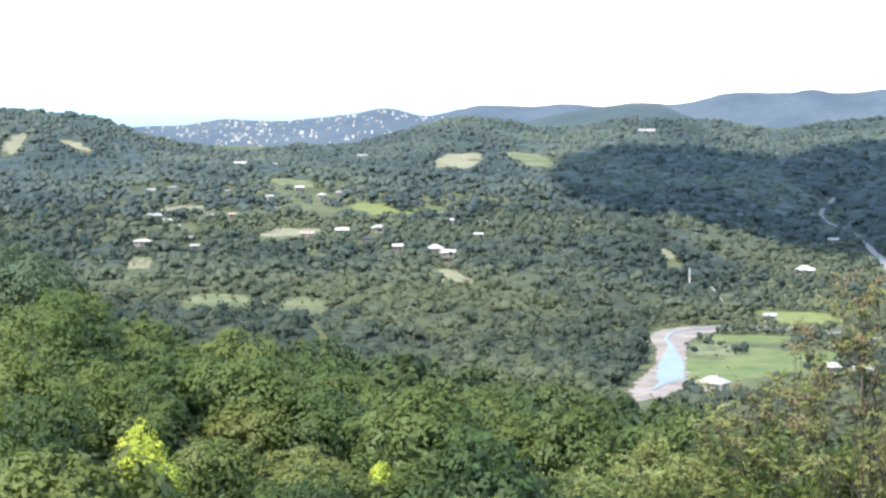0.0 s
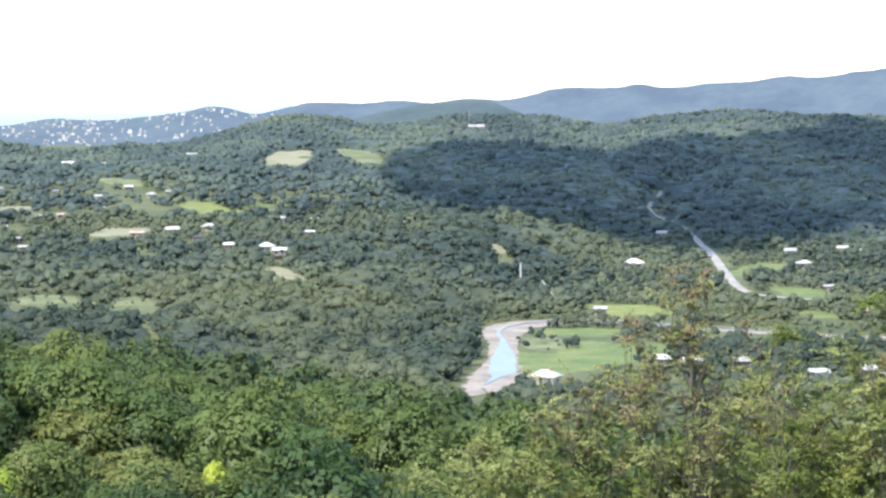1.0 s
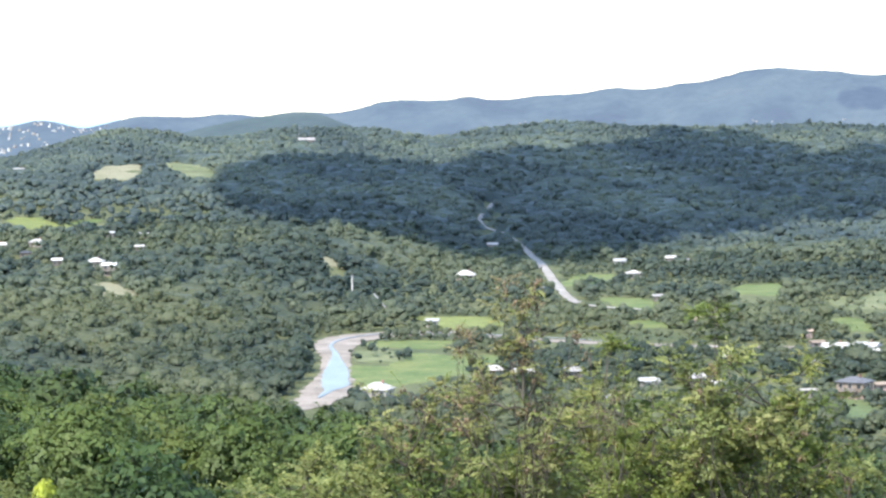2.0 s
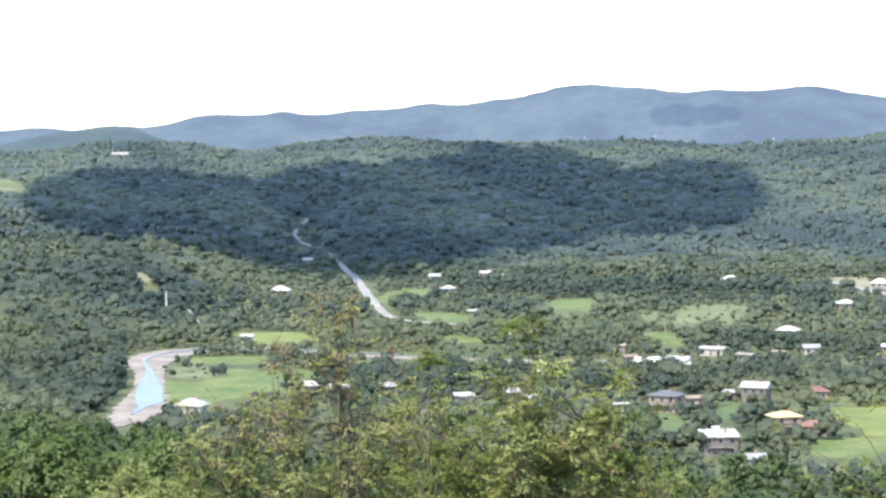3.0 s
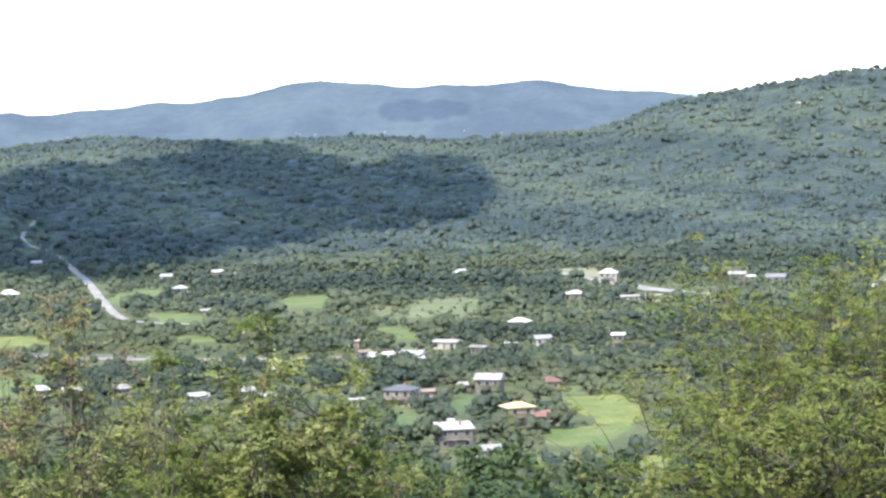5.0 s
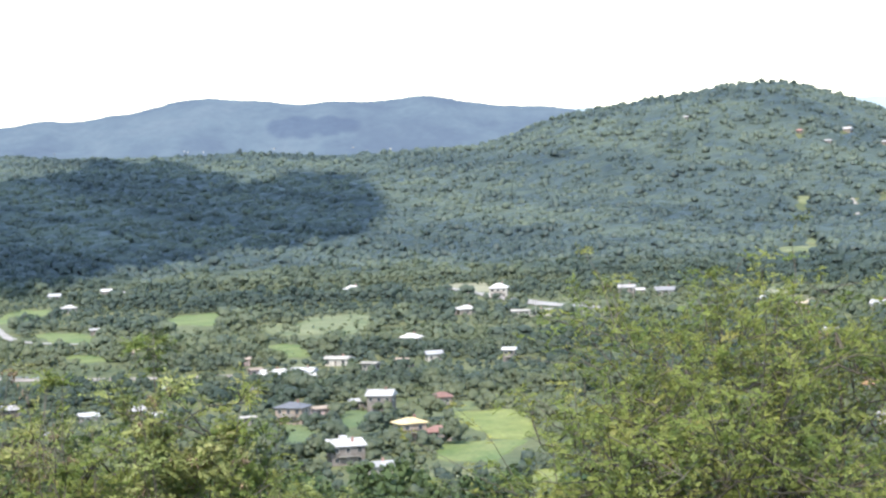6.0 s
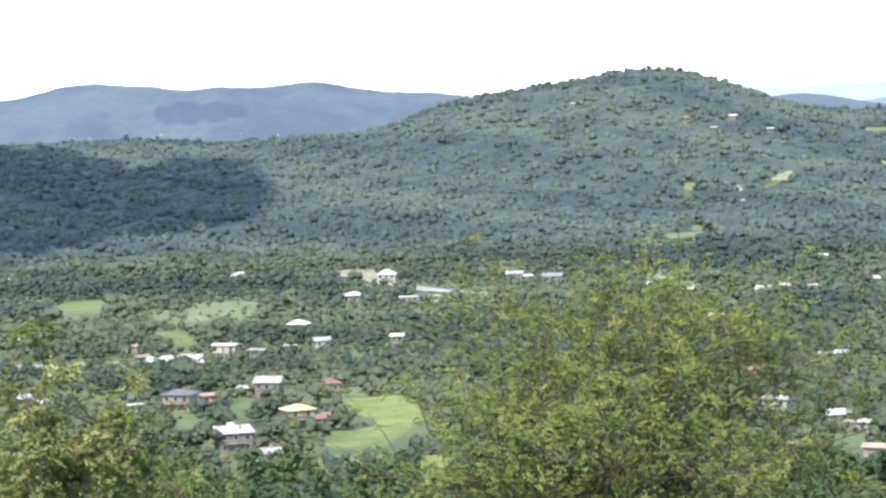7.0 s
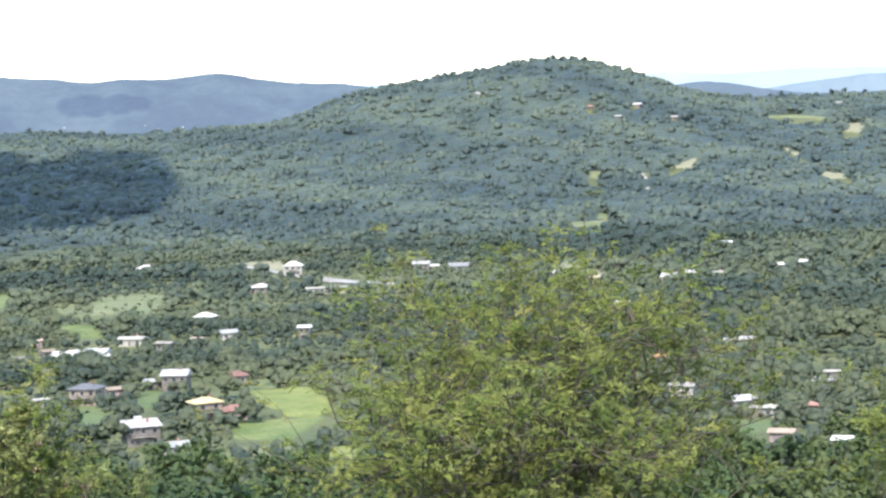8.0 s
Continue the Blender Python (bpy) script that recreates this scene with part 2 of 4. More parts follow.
def mesh_of(name, verts, faces, mat, tint=None, outward=None):
    """A mesh from arrays; all faces have the same number of corners."""
    me = bpy.data.meshes.new(name)
    verts, faces = np.asarray(verts, np.float32), np.asarray(faces, np.int32)
    n, k = faces.shape
    me.vertices.add(len(verts))
    me.vertices.foreach_set("co", verts.ravel())
    me.loops.add(n * k)
    me.loops.foreach_set("vertex_index", faces.ravel())
    me.polygons.add(n)
    me.polygons.foreach_set("loop_start", np.arange(0, n * k, k, dtype=np.int32))
    me.polygons.foreach_set("loop_total", np.full(n, k, np.int32))
    if tint is not None:
        me.attributes.new("tint", "FLOAT", "POINT").data.foreach_set("value", np.asarray(tint, np.float32))
    if outward is not None:
        me.attributes.new("outward", "FLOAT_VECTOR", "POINT").data.foreach_set("vector", np.asarray(outward, np.float32).ravel())
    me.materials.append(mat)
    me.update(calc_edges=True)
    me.validate()
    return me


def make_ground():
    az = np.concatenate([np.arange(-16, 46, 0.25), np.arange(46, 344, 3.0)])
    rad = np.concatenate([[0.0], np.geomspace(6, 4960, 230)])
    a, r = np.meshgrid(np.radians(az), rad)
    x, y = r * np.sin(a), r * np.cos(a)
    z = land(x, y)
    n, m = a.shape
    i, j = np.meshgrid(np.arange(n - 1), np.arange(m), indexing="ij")
    k = (j + 1) % m
    faces = np.stack([i * m + j, (i + 1) * m + j, (i + 1) * m + k, i * m + k], -1).reshape(-1, 4)
    me = mesh_of("ground", np.stack([x, y, z], -1).reshape(-1, 3), faces, GROUND)
    me.polygons.foreach_set("use_smooth", np.ones(len(faces), bool))
    tagged(new("ground", me), "rolling green valley floor with grassy scrub and wooded hills", "ground", kind="structure")


make_ground()
# ---- woods ----
ICO_T = (1 + 5 ** 0.5) / 2
ICO_V = np.array([(-1, ICO_T, 0), (1, ICO_T, 0), (-1, -ICO_T, 0), (1, -ICO_T, 0), (0, -1, ICO_T), (0, 1, ICO_T), (0, -1, -ICO_T), (0, 1, -ICO_T),
                  (ICO_T, 0, -1), (ICO_T, 0, 1), (-ICO_T, 0, -1), (-ICO_T, 0, 1)]) / 1.902
ICO_F = np.array([(0, 11, 5), (0, 5, 1), (0, 1, 7), (0, 7, 10), (0, 10, 11), (1, 5, 9), (5, 11, 4), (11, 10, 2), (10, 7, 6), (7, 1, 8),
                  (3, 9, 4), (3, 4, 2), (3, 2, 6), (3, 6, 8), (3, 8, 9), (4, 9, 5), (2, 4, 11), (6, 2, 10), (8, 6, 7), (9, 8, 1)])


def quad_cloud(rng, n, size, squash=0.85, lobes=6, solid=4, fill=0.9):
    """A crown about 2 wide on the ground at 0: uneven lobes, the first ones filled with dense leaf masses, and n leaf clumps as small bent sheets round them."""
    ang = rng.uniform(0, math.tau) + np.arange(lobes) * 2.4
    rad = rng.uniform(0.2, 0.62, lobes)
    cen = np.stack([rad * np.cos(ang), rad * np.sin(ang), rng.uniform(0.7, 1.45, lobes)], 1)
    cen[0] = (0, 0, 1.45)
    lr = rng.uniform(0.4, 0.66, lobes)
    d = rng.normal(size=(n, 3))
    d[:, 2] = np.abs(d[:, 2]) * 1.0 - 0.45 * rng.rand(n)
    d /= np.linalg.norm(d, axis=1)[:, None]
    w = rng.randint(0, lobes, n)
    p = cen[w] + d * lr[w][:, None] * rng.uniform(0.85, 1.12, n)[:, None]
    nor = d + rng.normal(size=(n, 3)) * 0.28
    nor /= np.linalg.norm(nor, axis=1)[:, None]
    a = np.cross(nor, rng.normal(size=(n, 3)))
    a /= np.linalg.norm(a, axis=1)[:, None]
    b = np.cross(nor, a)
    s = size * rng.uniform(0.6, 1.3, n)[:, None]
    v = np.stack([p - a * s, p - b * s * 0.8 - nor * s * 0.3, p + a * s * 1.1, p + b * s * 0.8 - nor * s * 0.3], 1).reshape(-1, 3)
    o = np.repeat(d * 0.75 + (p - np.array([0, 0, 1.0])) * 0.35 + nor * 0.4 + rng.normal(size=(n, 3)) * 0.3 + np.array([0, 0, 0.15]), 4, axis=0)
    f = np.arange(4 * n).reshape(n, 4)
    f = np.concatenate([f[:, [0, 1, 2]], f[:, [0, 2, 3]]])
    for k in range(min(solid, lobes)):
        iv = ICO_V @ np.linalg.qr(rng.normal(size=(3, 3)))[0]
        f = np.concatenate([f, ICO_F + len(v)])
        o = np.concatenate([o, iv + rng.normal(size=(12, 3)) * 0.3 + (cen[k] - np.array([0, 0, 1.0])) * 0.5 + np.array([0, 0, 0.15])])
        v = np.concatenate([v, cen[k] + iv * lr[k] * fill * rng.uniform(0.7, 1.25, (12, 1)) * np.array([1.1, 1.1, 0.95])])
    v[:, 2] *= squash
    o /= np.linalg.norm(o, axis=1)[:, None]
    o[:, 2] = np.maximum(o[:, 2], 0.16 + 0.32 * (o[:, 2] + 1))
    o /= np.linalg.norm(o, axis=1)[:, None]
    return v.astype(np.float32), f.astype(np.int32), o.astype(np.float32)


def clump_crown(rng, lobes, tufts, leaves, size, squash=0.9, core=44):
    """A full crown about 2 wide: lobes that carry tufts, tufts that carry leaf sprays; gives verts, faces, outward ways and a tint for each tuft."""
    ang = rng.uniform(0, math.tau) + np.arange(lobes) * 2.4
    rad = rng.uniform(0.2, 0.68, lobes)
    cen = np.stack([rad * np.cos(ang), rad * np.sin(ang), rng.uniform(0.55, 1.4, lobes)], 1)
    cen[0] = (0, 0, 1.5)
    lr = rng.uniform(0.34, 0.58, lobes)

    def ways(n, lift):
        d = rng.normal(size=(n, 3)) + np.array([0, 0, lift])
        return d / np.linalg.norm(d, axis=1)[:, None]

    of = np.repeat(np.arange(lobes), tufts)
    d = ways(lobes * tufts, 0.45)
    tc = cen[of] + d * (lr[of] * 0.82)[:, None]
    tr = lr[of] * rng.uniform(0.34, 0.58, len(of))
    w = np.repeat(np.arange(len(of)), leaves)
    e = ways(len(w), 0.3) + d[w] * 0.7
    e /= np.linalg.norm(e, axis=1)[:, None]
    p = tc[w] + e * (tr[w] * rng.uniform(0.82, 1.1, len(w)))[:, None]
    nor = e + rng.normal(size=p.shape) * 0.3
    nor /= np.linalg.norm(nor, axis=1)[:, None]
    a = np.cross(nor, rng.normal(size=p.shape))
    a /= np.linalg.norm(a, axis=1)[:, None]
    b = np.cross(nor, a)
    k = size * rng.uniform(0.6, 1.35, (len(w), 1))
    v = np.stack([p - a * k, p - b * k * 0.7 - nor * k * 0.3, p + a * k * 1.2, p + b * k * 0.7 - nor * k * 0.3], 1).reshape(-1, 3)
    o = np.repeat(e * 0.42 + d[w] * 0.5 + (p - np.array([0, 0, 0.9])) * 0.7 + rng.normal(size=p.shape) * 0.12 + np.array([0, 0, 0.12]), 4, axis=0)
    tint = np.repeat((rng.normal(size=len(of)) * 0.05)[w], 4)
    f = np.arange(4 * len(w)).reshape(-1, 4)
    f = np.concatenate([f[:, [0, 1, 2]], f[:, [0, 2, 3]]])
    # the inner leaves, with the shade inside the crown put into a darker tint
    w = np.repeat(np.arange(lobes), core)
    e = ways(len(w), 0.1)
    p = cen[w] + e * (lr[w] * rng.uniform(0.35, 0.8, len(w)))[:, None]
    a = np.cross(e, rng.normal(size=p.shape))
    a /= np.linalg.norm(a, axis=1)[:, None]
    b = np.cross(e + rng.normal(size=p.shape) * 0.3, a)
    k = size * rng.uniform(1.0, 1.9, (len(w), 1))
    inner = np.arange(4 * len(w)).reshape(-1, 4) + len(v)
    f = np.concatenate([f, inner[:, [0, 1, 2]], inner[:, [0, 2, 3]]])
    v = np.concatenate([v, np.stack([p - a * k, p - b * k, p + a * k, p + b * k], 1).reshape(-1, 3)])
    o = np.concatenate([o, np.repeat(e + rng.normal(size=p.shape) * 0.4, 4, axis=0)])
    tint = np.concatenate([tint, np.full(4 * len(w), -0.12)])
    v[:, 2] *= squash
    o /= np.linalg.norm(o, axis=1)[:, None]
    o[:, 2] = np.maximum(o[:, 2], 0.15 + 0.38 * (o[:, 2] + 1))
    o /= np.linalg.norm(o, axis=1)[:, None]
    return v.astype(np.float32), f.astype(np.int32), o.astype(np.float32), tint


def plant(name, label, pts, radius, tint, shapes, rng, mat=None, grow=1.0):
    """Sets crowns at all the points, joined into one wood."""
    z = land(pts[:, 0], pts[:, 1])
    turn = rng.uniform(0, math.tau, len(pts))
    pick = rng.randint(0, len(shapes), len(pts))
    vs, fs, ts, ns, base = [], [], [], [], 0
    for k, (v, f, o) in enumerate(shapes):
        w = np.nonzero(pick == k)[0]
        if not len(w):
            continue
        c, s, r = np.cos(turn[w])[:, None], np.sin(turn[w])[:, None], radius[w][:, None]
        up = grow * rng.uniform(0.75, 1.3, (len(w), 1))
        x = (v[None, :, 0] * c - v[None, :, 1] * s) * r + pts[w, 0][:, None]
        y = (v[None, :, 0] * s + v[None, :, 1] * c) * r + pts[w, 1][:, None]
        h = v[None, :, 2] * r * up + z[w][:, None] - 0.3
        vs.append(np.stack([x, y, h], -1).reshape(-1, 3))
        fs.append((f[None] + (np.arange(len(w)) * len(v))[:, None, None]).reshape(-1, 3) + base)
        ns.append(np.stack([o[None, :, 0] * c - o[None, :, 1] * s, o[None, :, 0] * s + o[None, :, 1] * c, np.repeat(o[None, :, 2], len(w), 0)], -1).reshape(-1, 3))
        ts.append(np.repeat(tint[w], len(v)))
        base += len(w) * len(v)
    me = mesh_of(name, np.concatenate(vs), np.concatenate(fs), mat or WOODS, np.concatenate(ts), np.concatenate(ns))
    return tagged(new(name, me), label, "trees", kind="stuff")


def scatter(rng, r0, r1, a0, a1, cell):
    """Points about cell metres apart in a stretch of the plan, jittered."""
    n = int(radians(a1 - a0) / 2 * (r1 * r1 - r0 * r0) / cell ** 2)
    x0, x1 = min(r0 * math.sin(radians(a0)), r1 * math.sin(radians(a0))), r1 * math.sin(radians(a1))
    gx, gy = np.meshgrid(np.arange(x0 - cell, x1 + cell, cell), np.arange(r0 * 0.7, r1 + cell, cell))
    p = np.stack([gx.ravel(), gy.ravel()], 1) + rng.uniform(-0.5, 0.5, (gx.size, 2)) * cell
    r, a = np.hypot(p[:, 0], p[:, 1]), np.degrees(np.arctan2(p[:, 0], p[:, 1]))
    return p[(r > r0) & (r < r1) & (a > a0) & (a < a1)]


def clumping(p, size, seed):
    return ripple(p[:, 0], p[:, 1], size, seed)


def open_land(p, yards=1.0):
    """True where no tree may stand: fields, roads, water and yards."""
    bare = np.zeros(len(p), bool)
    for cx, cy, sx, sy, turn in CLEARINGS:
        bare |= bump(p[:, 0], p[:, 1], cx, cy, sx, sy, turn) > math.exp(-1)
    for cx, cy, sx, sy, turn in YARDS:
        bare |= bump(p[:, 0], p[:, 1], cx, cy, sx * max(yards, 0.8), sy * yards, turn) > math.exp(-1)
    for way, half in ROUTES:
        for (ax, ay), (bx, by), wide in zip(way, way[1:], half):
            d = np.array([bx - ax, by - ay])
            s = np.clip(((p - [ax, ay]) @ d) / (d @ d), 0, 1)
            bare |= np.hypot(*(p - [ax, ay] - s[:, None] * d).T) < wide
    return bare


def wooded(p, keep_valley, rng):
    """Which of the points carry a tree: everywhere on the slopes, in groups and hedges on the valley floor."""
    x, y = p[:, 0], p[:, 1]
    thin = thinness(x, y)
    group = clumping(p, 150, 11)
    chance = 1 - thin * (1 - keep_valley * smooth(-0.5, 0.7, group))
    return (rng.rand(len(p)) < chance) & ~open_land(p)


def thinness(x, y):
    """0 in closed wood, 1 on the open valley floor and in the hamlet."""
    r = np.hypot(x, y)
    edge = 70 + 0.28 * np.maximum(y - 930, 0)
    valley = smooth(edge - 30, edge + 30, x) * smooth(430, 560, r) * (1 - smooth(1380, 1480, r))
    valley = valley * (1 - 0.3 * smooth(30, 34, np.degrees(np.arctan2(x, y))))
    village = np.exp(-((x + 90) / 230) ** 2 - ((y - 1500) / 370) ** 2) * 0.95
    return np.clip(np.maximum(valley, village), 0, 1)


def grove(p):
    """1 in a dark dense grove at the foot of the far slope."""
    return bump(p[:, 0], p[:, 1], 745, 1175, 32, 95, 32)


def make_canopy():
    """The lower storey of the closed woods, an uneven leafy roof between the taller crowns."""
    rng = np.random.RandomState(17)
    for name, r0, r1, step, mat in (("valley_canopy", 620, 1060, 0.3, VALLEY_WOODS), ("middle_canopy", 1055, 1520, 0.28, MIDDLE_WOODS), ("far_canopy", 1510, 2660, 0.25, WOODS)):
        az, rad = np.arange(-12.6, 40.6, step), np.geomspace(r0, r1, int(math.log(r1 / r0) / 0.0052))
        a, r = np.meshgrid(np.radians(az), rad)
        a = a + rng.uniform(-0.4, 0.4, a.shape) * radians(step)
        r = r * (1 + rng.uniform(-0.4, 0.4, a.shape) * 0.0052)
        x, y = r * np.sin(a), r * np.cos(a)
        p = np.stack([x.ravel(), y.ravel()], 1)
        shut = (thinness(x, y) < 0.35 + 0.25 * ripple(x, y, 60, 5)) & ~open_land(p).reshape(x.shape)
        h = np.interp(r, (1050, 1800), (2.7, 5.1)) * (1 + 0.22 * ripple(x, y, 45, 6)) + rng.uniform(-1.1, 1.1, x.shape)
        z = land(x, y) + np.where(shut, h, -3.0)
        n, m = a.shape
        o = np.stack([rng.normal(size=x.shape) * 0.3, rng.normal(size=x.shape) * 0.3 - 0.35, np.ones_like(x)], -1).reshape(-1, 3)
        o /= np.linalg.norm(o, axis=1)[:, None]
        i, j = np.meshgrid(np.arange(n - 1), np.arange(m - 1), indexing="ij")
        faces = np.stack([i * m + j, i * m + j + 1, (i + 1) * m + j + 1, (i + 1) * m + j], -1).reshape(-1, 4)
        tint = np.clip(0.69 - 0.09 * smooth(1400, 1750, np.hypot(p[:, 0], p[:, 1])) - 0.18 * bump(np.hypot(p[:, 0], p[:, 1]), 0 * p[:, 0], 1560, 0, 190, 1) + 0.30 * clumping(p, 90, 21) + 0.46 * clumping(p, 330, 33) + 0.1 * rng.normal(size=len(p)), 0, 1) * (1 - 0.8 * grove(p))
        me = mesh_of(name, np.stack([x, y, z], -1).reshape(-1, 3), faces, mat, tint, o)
        tagged(new(name, me), "dense lower leaf storey between the taller tree crowns", "trees", kind="stuff")


def make_woods():
    rng = np.random.RandomState(4)
    shapes_a = [clump_crown(rng, 8, 5, 4, 0.125, 0.85, 6)[:3] for _ in range(6)]
    shapes_b = [quad_cloud(rng, 105, 0.13, squash=0.74, lobes=9, solid=3, fill=0.86) for _ in range(10)]
    shapes_m = [quad_cloud(rng, 46, 0.19, squash=0.74, lobes=8, solid=2, fill=0.95) for _ in range(10)]
    shapes_c = [quad_cloud(rng, 7, 0.34, squash=0.74, lobes=6, solid=1, fill=1.05) for _ in range(12)]
    shapes_d = [quad_cloud(rng, 7, 0.36, lobes=4, solid=1, fill=1.2) for _ in range(8)]
    for name, label, r0, r1, a0, a1, cell, shapes, size, keep, leaves in (
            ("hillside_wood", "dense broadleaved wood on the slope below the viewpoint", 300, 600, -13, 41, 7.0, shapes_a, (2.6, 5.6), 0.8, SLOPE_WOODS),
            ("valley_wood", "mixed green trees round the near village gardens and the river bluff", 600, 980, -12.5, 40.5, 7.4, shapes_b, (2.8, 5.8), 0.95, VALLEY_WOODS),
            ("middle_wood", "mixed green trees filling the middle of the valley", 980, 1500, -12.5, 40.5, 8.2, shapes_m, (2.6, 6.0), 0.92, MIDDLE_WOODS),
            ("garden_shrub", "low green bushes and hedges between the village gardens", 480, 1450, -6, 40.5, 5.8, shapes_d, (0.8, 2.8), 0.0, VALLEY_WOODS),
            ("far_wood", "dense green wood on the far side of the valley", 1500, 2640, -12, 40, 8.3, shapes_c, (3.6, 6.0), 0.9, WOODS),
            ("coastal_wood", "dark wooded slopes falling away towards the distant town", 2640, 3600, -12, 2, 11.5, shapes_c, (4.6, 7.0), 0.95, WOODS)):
        if name in ("middle_wood", "far_wood"):  # the two woods run into one another
            p = scatter(rng, r0 - 130 * (r0 == 1500), r1 + 130 * (r1 == 1500), a0, a1, cell)
            q = np.hypot(p[:, 0], p[:, 1]) + 60 * clumping(p, 240, 51) + 35 * rng.normal(size=len(p))
            p = p[(q > 1500) if r0 == 1500 else (q < 1500)]
        else:
            p = scatter(rng, r0, r1, a0, a1, cell)
        p = p[land(p[:, 0], p[:, 1]) + 14 > 90 - 0.176 * np.hypot(p[:, 0], p[:, 1])]  # the rest lies under the brow of the hill
        if keep:
            p = p[wooded(p, keep, rng)]
        else:
            p = p[~open_land(p, 0.35) & (rng.rand(len(p)) < 0.9) & (thinness(p[:, 0], p[:, 1]) > 0.2)]
            h = np.array(HEDGES)
            inner = np.zeros(len(h), int)
            for cx, cy, sx, sy, turn in CLEARINGS:
                inner += bump(h[:, 0], h[:, 1], cx, cy, sx, sy, turn) > 0.5
            for way, half in ROUTES:
                for (ax, ay), wide in zip(way, half):
                    inner += np.hypot(h[:, 0] - ax, h[:, 1] - ay) < wide - 1.5
            p = np.concatenate([p, h[inner == 0], np.array(ORCHARD)])
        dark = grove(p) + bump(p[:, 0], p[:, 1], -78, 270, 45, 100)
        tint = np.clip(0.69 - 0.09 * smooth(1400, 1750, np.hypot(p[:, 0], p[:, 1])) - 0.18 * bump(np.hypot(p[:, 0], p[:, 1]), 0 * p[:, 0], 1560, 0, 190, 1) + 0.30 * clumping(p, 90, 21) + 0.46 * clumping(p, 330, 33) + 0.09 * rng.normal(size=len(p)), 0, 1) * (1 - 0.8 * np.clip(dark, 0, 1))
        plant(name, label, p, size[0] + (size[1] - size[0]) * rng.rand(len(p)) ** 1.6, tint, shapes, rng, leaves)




def make_near_trees():
    """The trees on the near slope, each one a thing with its trunk and crown."""
    rng = np.random.RandomState(9)
    kinds = []
    for kind in range(9):
        v, f, o, tufted = clump_crown(rng, 13, 12, 32, 0.039)
        leaves = NEAR_LEAVES if kind < 7 else DARK_LEAVES
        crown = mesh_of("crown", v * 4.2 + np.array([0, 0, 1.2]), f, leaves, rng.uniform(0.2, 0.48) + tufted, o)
        a = np.linspace(0, math.tau, 8, endpoint=False)
        rings = [(0.26, -1.5, 0), (0.2, 2.0, 0.05), (0.13, 4.2, 0.2), (0.05, 6.5, 0.1)]
        tv = np.concatenate([np.stack([r * np.cos(a) + s, r * np.sin(a), np.full(8, z)], 1) for r, z, s in rings])
        tf = [(k * 8 + i, k * 8 + (i + 1) % 8, k * 8 + 8 + (i + 1) % 8, k * 8 + 8 + i) for k in range(3) for i in range(8)]
        ob = tagged(new("hillside_tree"), ("broadleaved tree with a dense rounded green crown on the slope" if kind < 7 else "tall dark-leaved tree with a dense crown on the spur"), "tree", "trees on the near slope")
        for name, me in (("crown", crown), ("trunk", mesh_of("trunk", tv, tf, BARK))):
            new(name, me).parent = ob
        kinds.append(ob)
    p = scatter(rng, 118, 305, -13, 9, 9.2)
    p = p[rng.rand(len(p)) < 0.84]
    p = p[(np.hypot(p[:, 0] - YELLOW[0], p[:, 1] - YELLOW[1]) > 7.5) & ~((np.abs(p[:, 0] * YELLOW[1] / p[:, 1] - YELLOW[0]) < 9.0) & (p[:, 1] < YELLOW[1]) & (p[:, 1] > 146))]
    p = p[~((np.abs(p[:, 0] * 184 / p[:, 1] + 5.1) < 7.0) & (p[:, 1] < 188) & (p[:, 1] > 150))]
    low = scatter(rng, 130, 310, -13, 10, 5.0)
    low = low[land(low[:, 0], low[:, 1]) + 10 > 90 - 0.176 * np.hypot(low[:, 0], low[:, 1])]
    # tint lowered: the shade between the trees is put into the leaf colour
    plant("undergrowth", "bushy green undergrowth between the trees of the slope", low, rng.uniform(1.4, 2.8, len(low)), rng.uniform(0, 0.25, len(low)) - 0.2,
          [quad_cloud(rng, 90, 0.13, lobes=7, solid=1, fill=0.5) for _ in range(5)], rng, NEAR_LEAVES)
    z = land(p[:, 0], p[:, 1])
    used = set()
    for i in range(len(p)):
        k = rng.uniform(0.8, 1.65)
        m = pose(p[i, 0], p[i, 1], z[i], 0, 0, rng.uniform(0, 360))
        dark = bump(p[i:i + 1, 0], p[i:i + 1, 1], -66, 262, 28, 80)[0] > 0.6
        if dark:
            k *= 1.1
        which = 7 + i % 2 if dark else i % 7
        if which in used:
            ob = copy_thing(kinds[which], m)
        else:
            ob = kinds[which]
            used.add(which)
        ob.matrix_basis = m @ Matrix.Diagonal((k, k, k * rng.uniform(0.85, 1.2), 1))


def ridge_tree(bearing, far, tall, radius, seed):
    """A single taller tree on the skyline."""
    rng = np.random.RandomState(seed)
    x, y = math.sin(radians(bearing)) * far, math.cos(radians(bearing)) * far
    v, f, o, tufted = clump_crown(rng, 6, 5, 5, 0.12, 0.9, 8)
    ob = tagged(new("ridge_tree"), "dark broad-crowned tree standing above the wooded ridge", "tree", "trees on the ridge")
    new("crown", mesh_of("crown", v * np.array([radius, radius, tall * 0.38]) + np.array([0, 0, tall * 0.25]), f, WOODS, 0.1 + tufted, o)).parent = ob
    tv, tf = tube([(0, 0, -0.5), (0.1, 0, tall * 0.3), (0, 0.1, tall * 0.7)], (0.35, 0.25, 0.1), 8)
    new("trunk", mesh_of("trunk", tv, tf, BARK)).parent = ob
    ob.matrix_world = pose(x, y, height(x, y), 0, 0, seed * 40)


YELLOW = (-24.7, 186.0)
# ---- fields, roads and river ----
CLEARINGS = []  # open ground: middle, half sizes, turn
YARDS = []
ROUTES = []
HEDGES = []
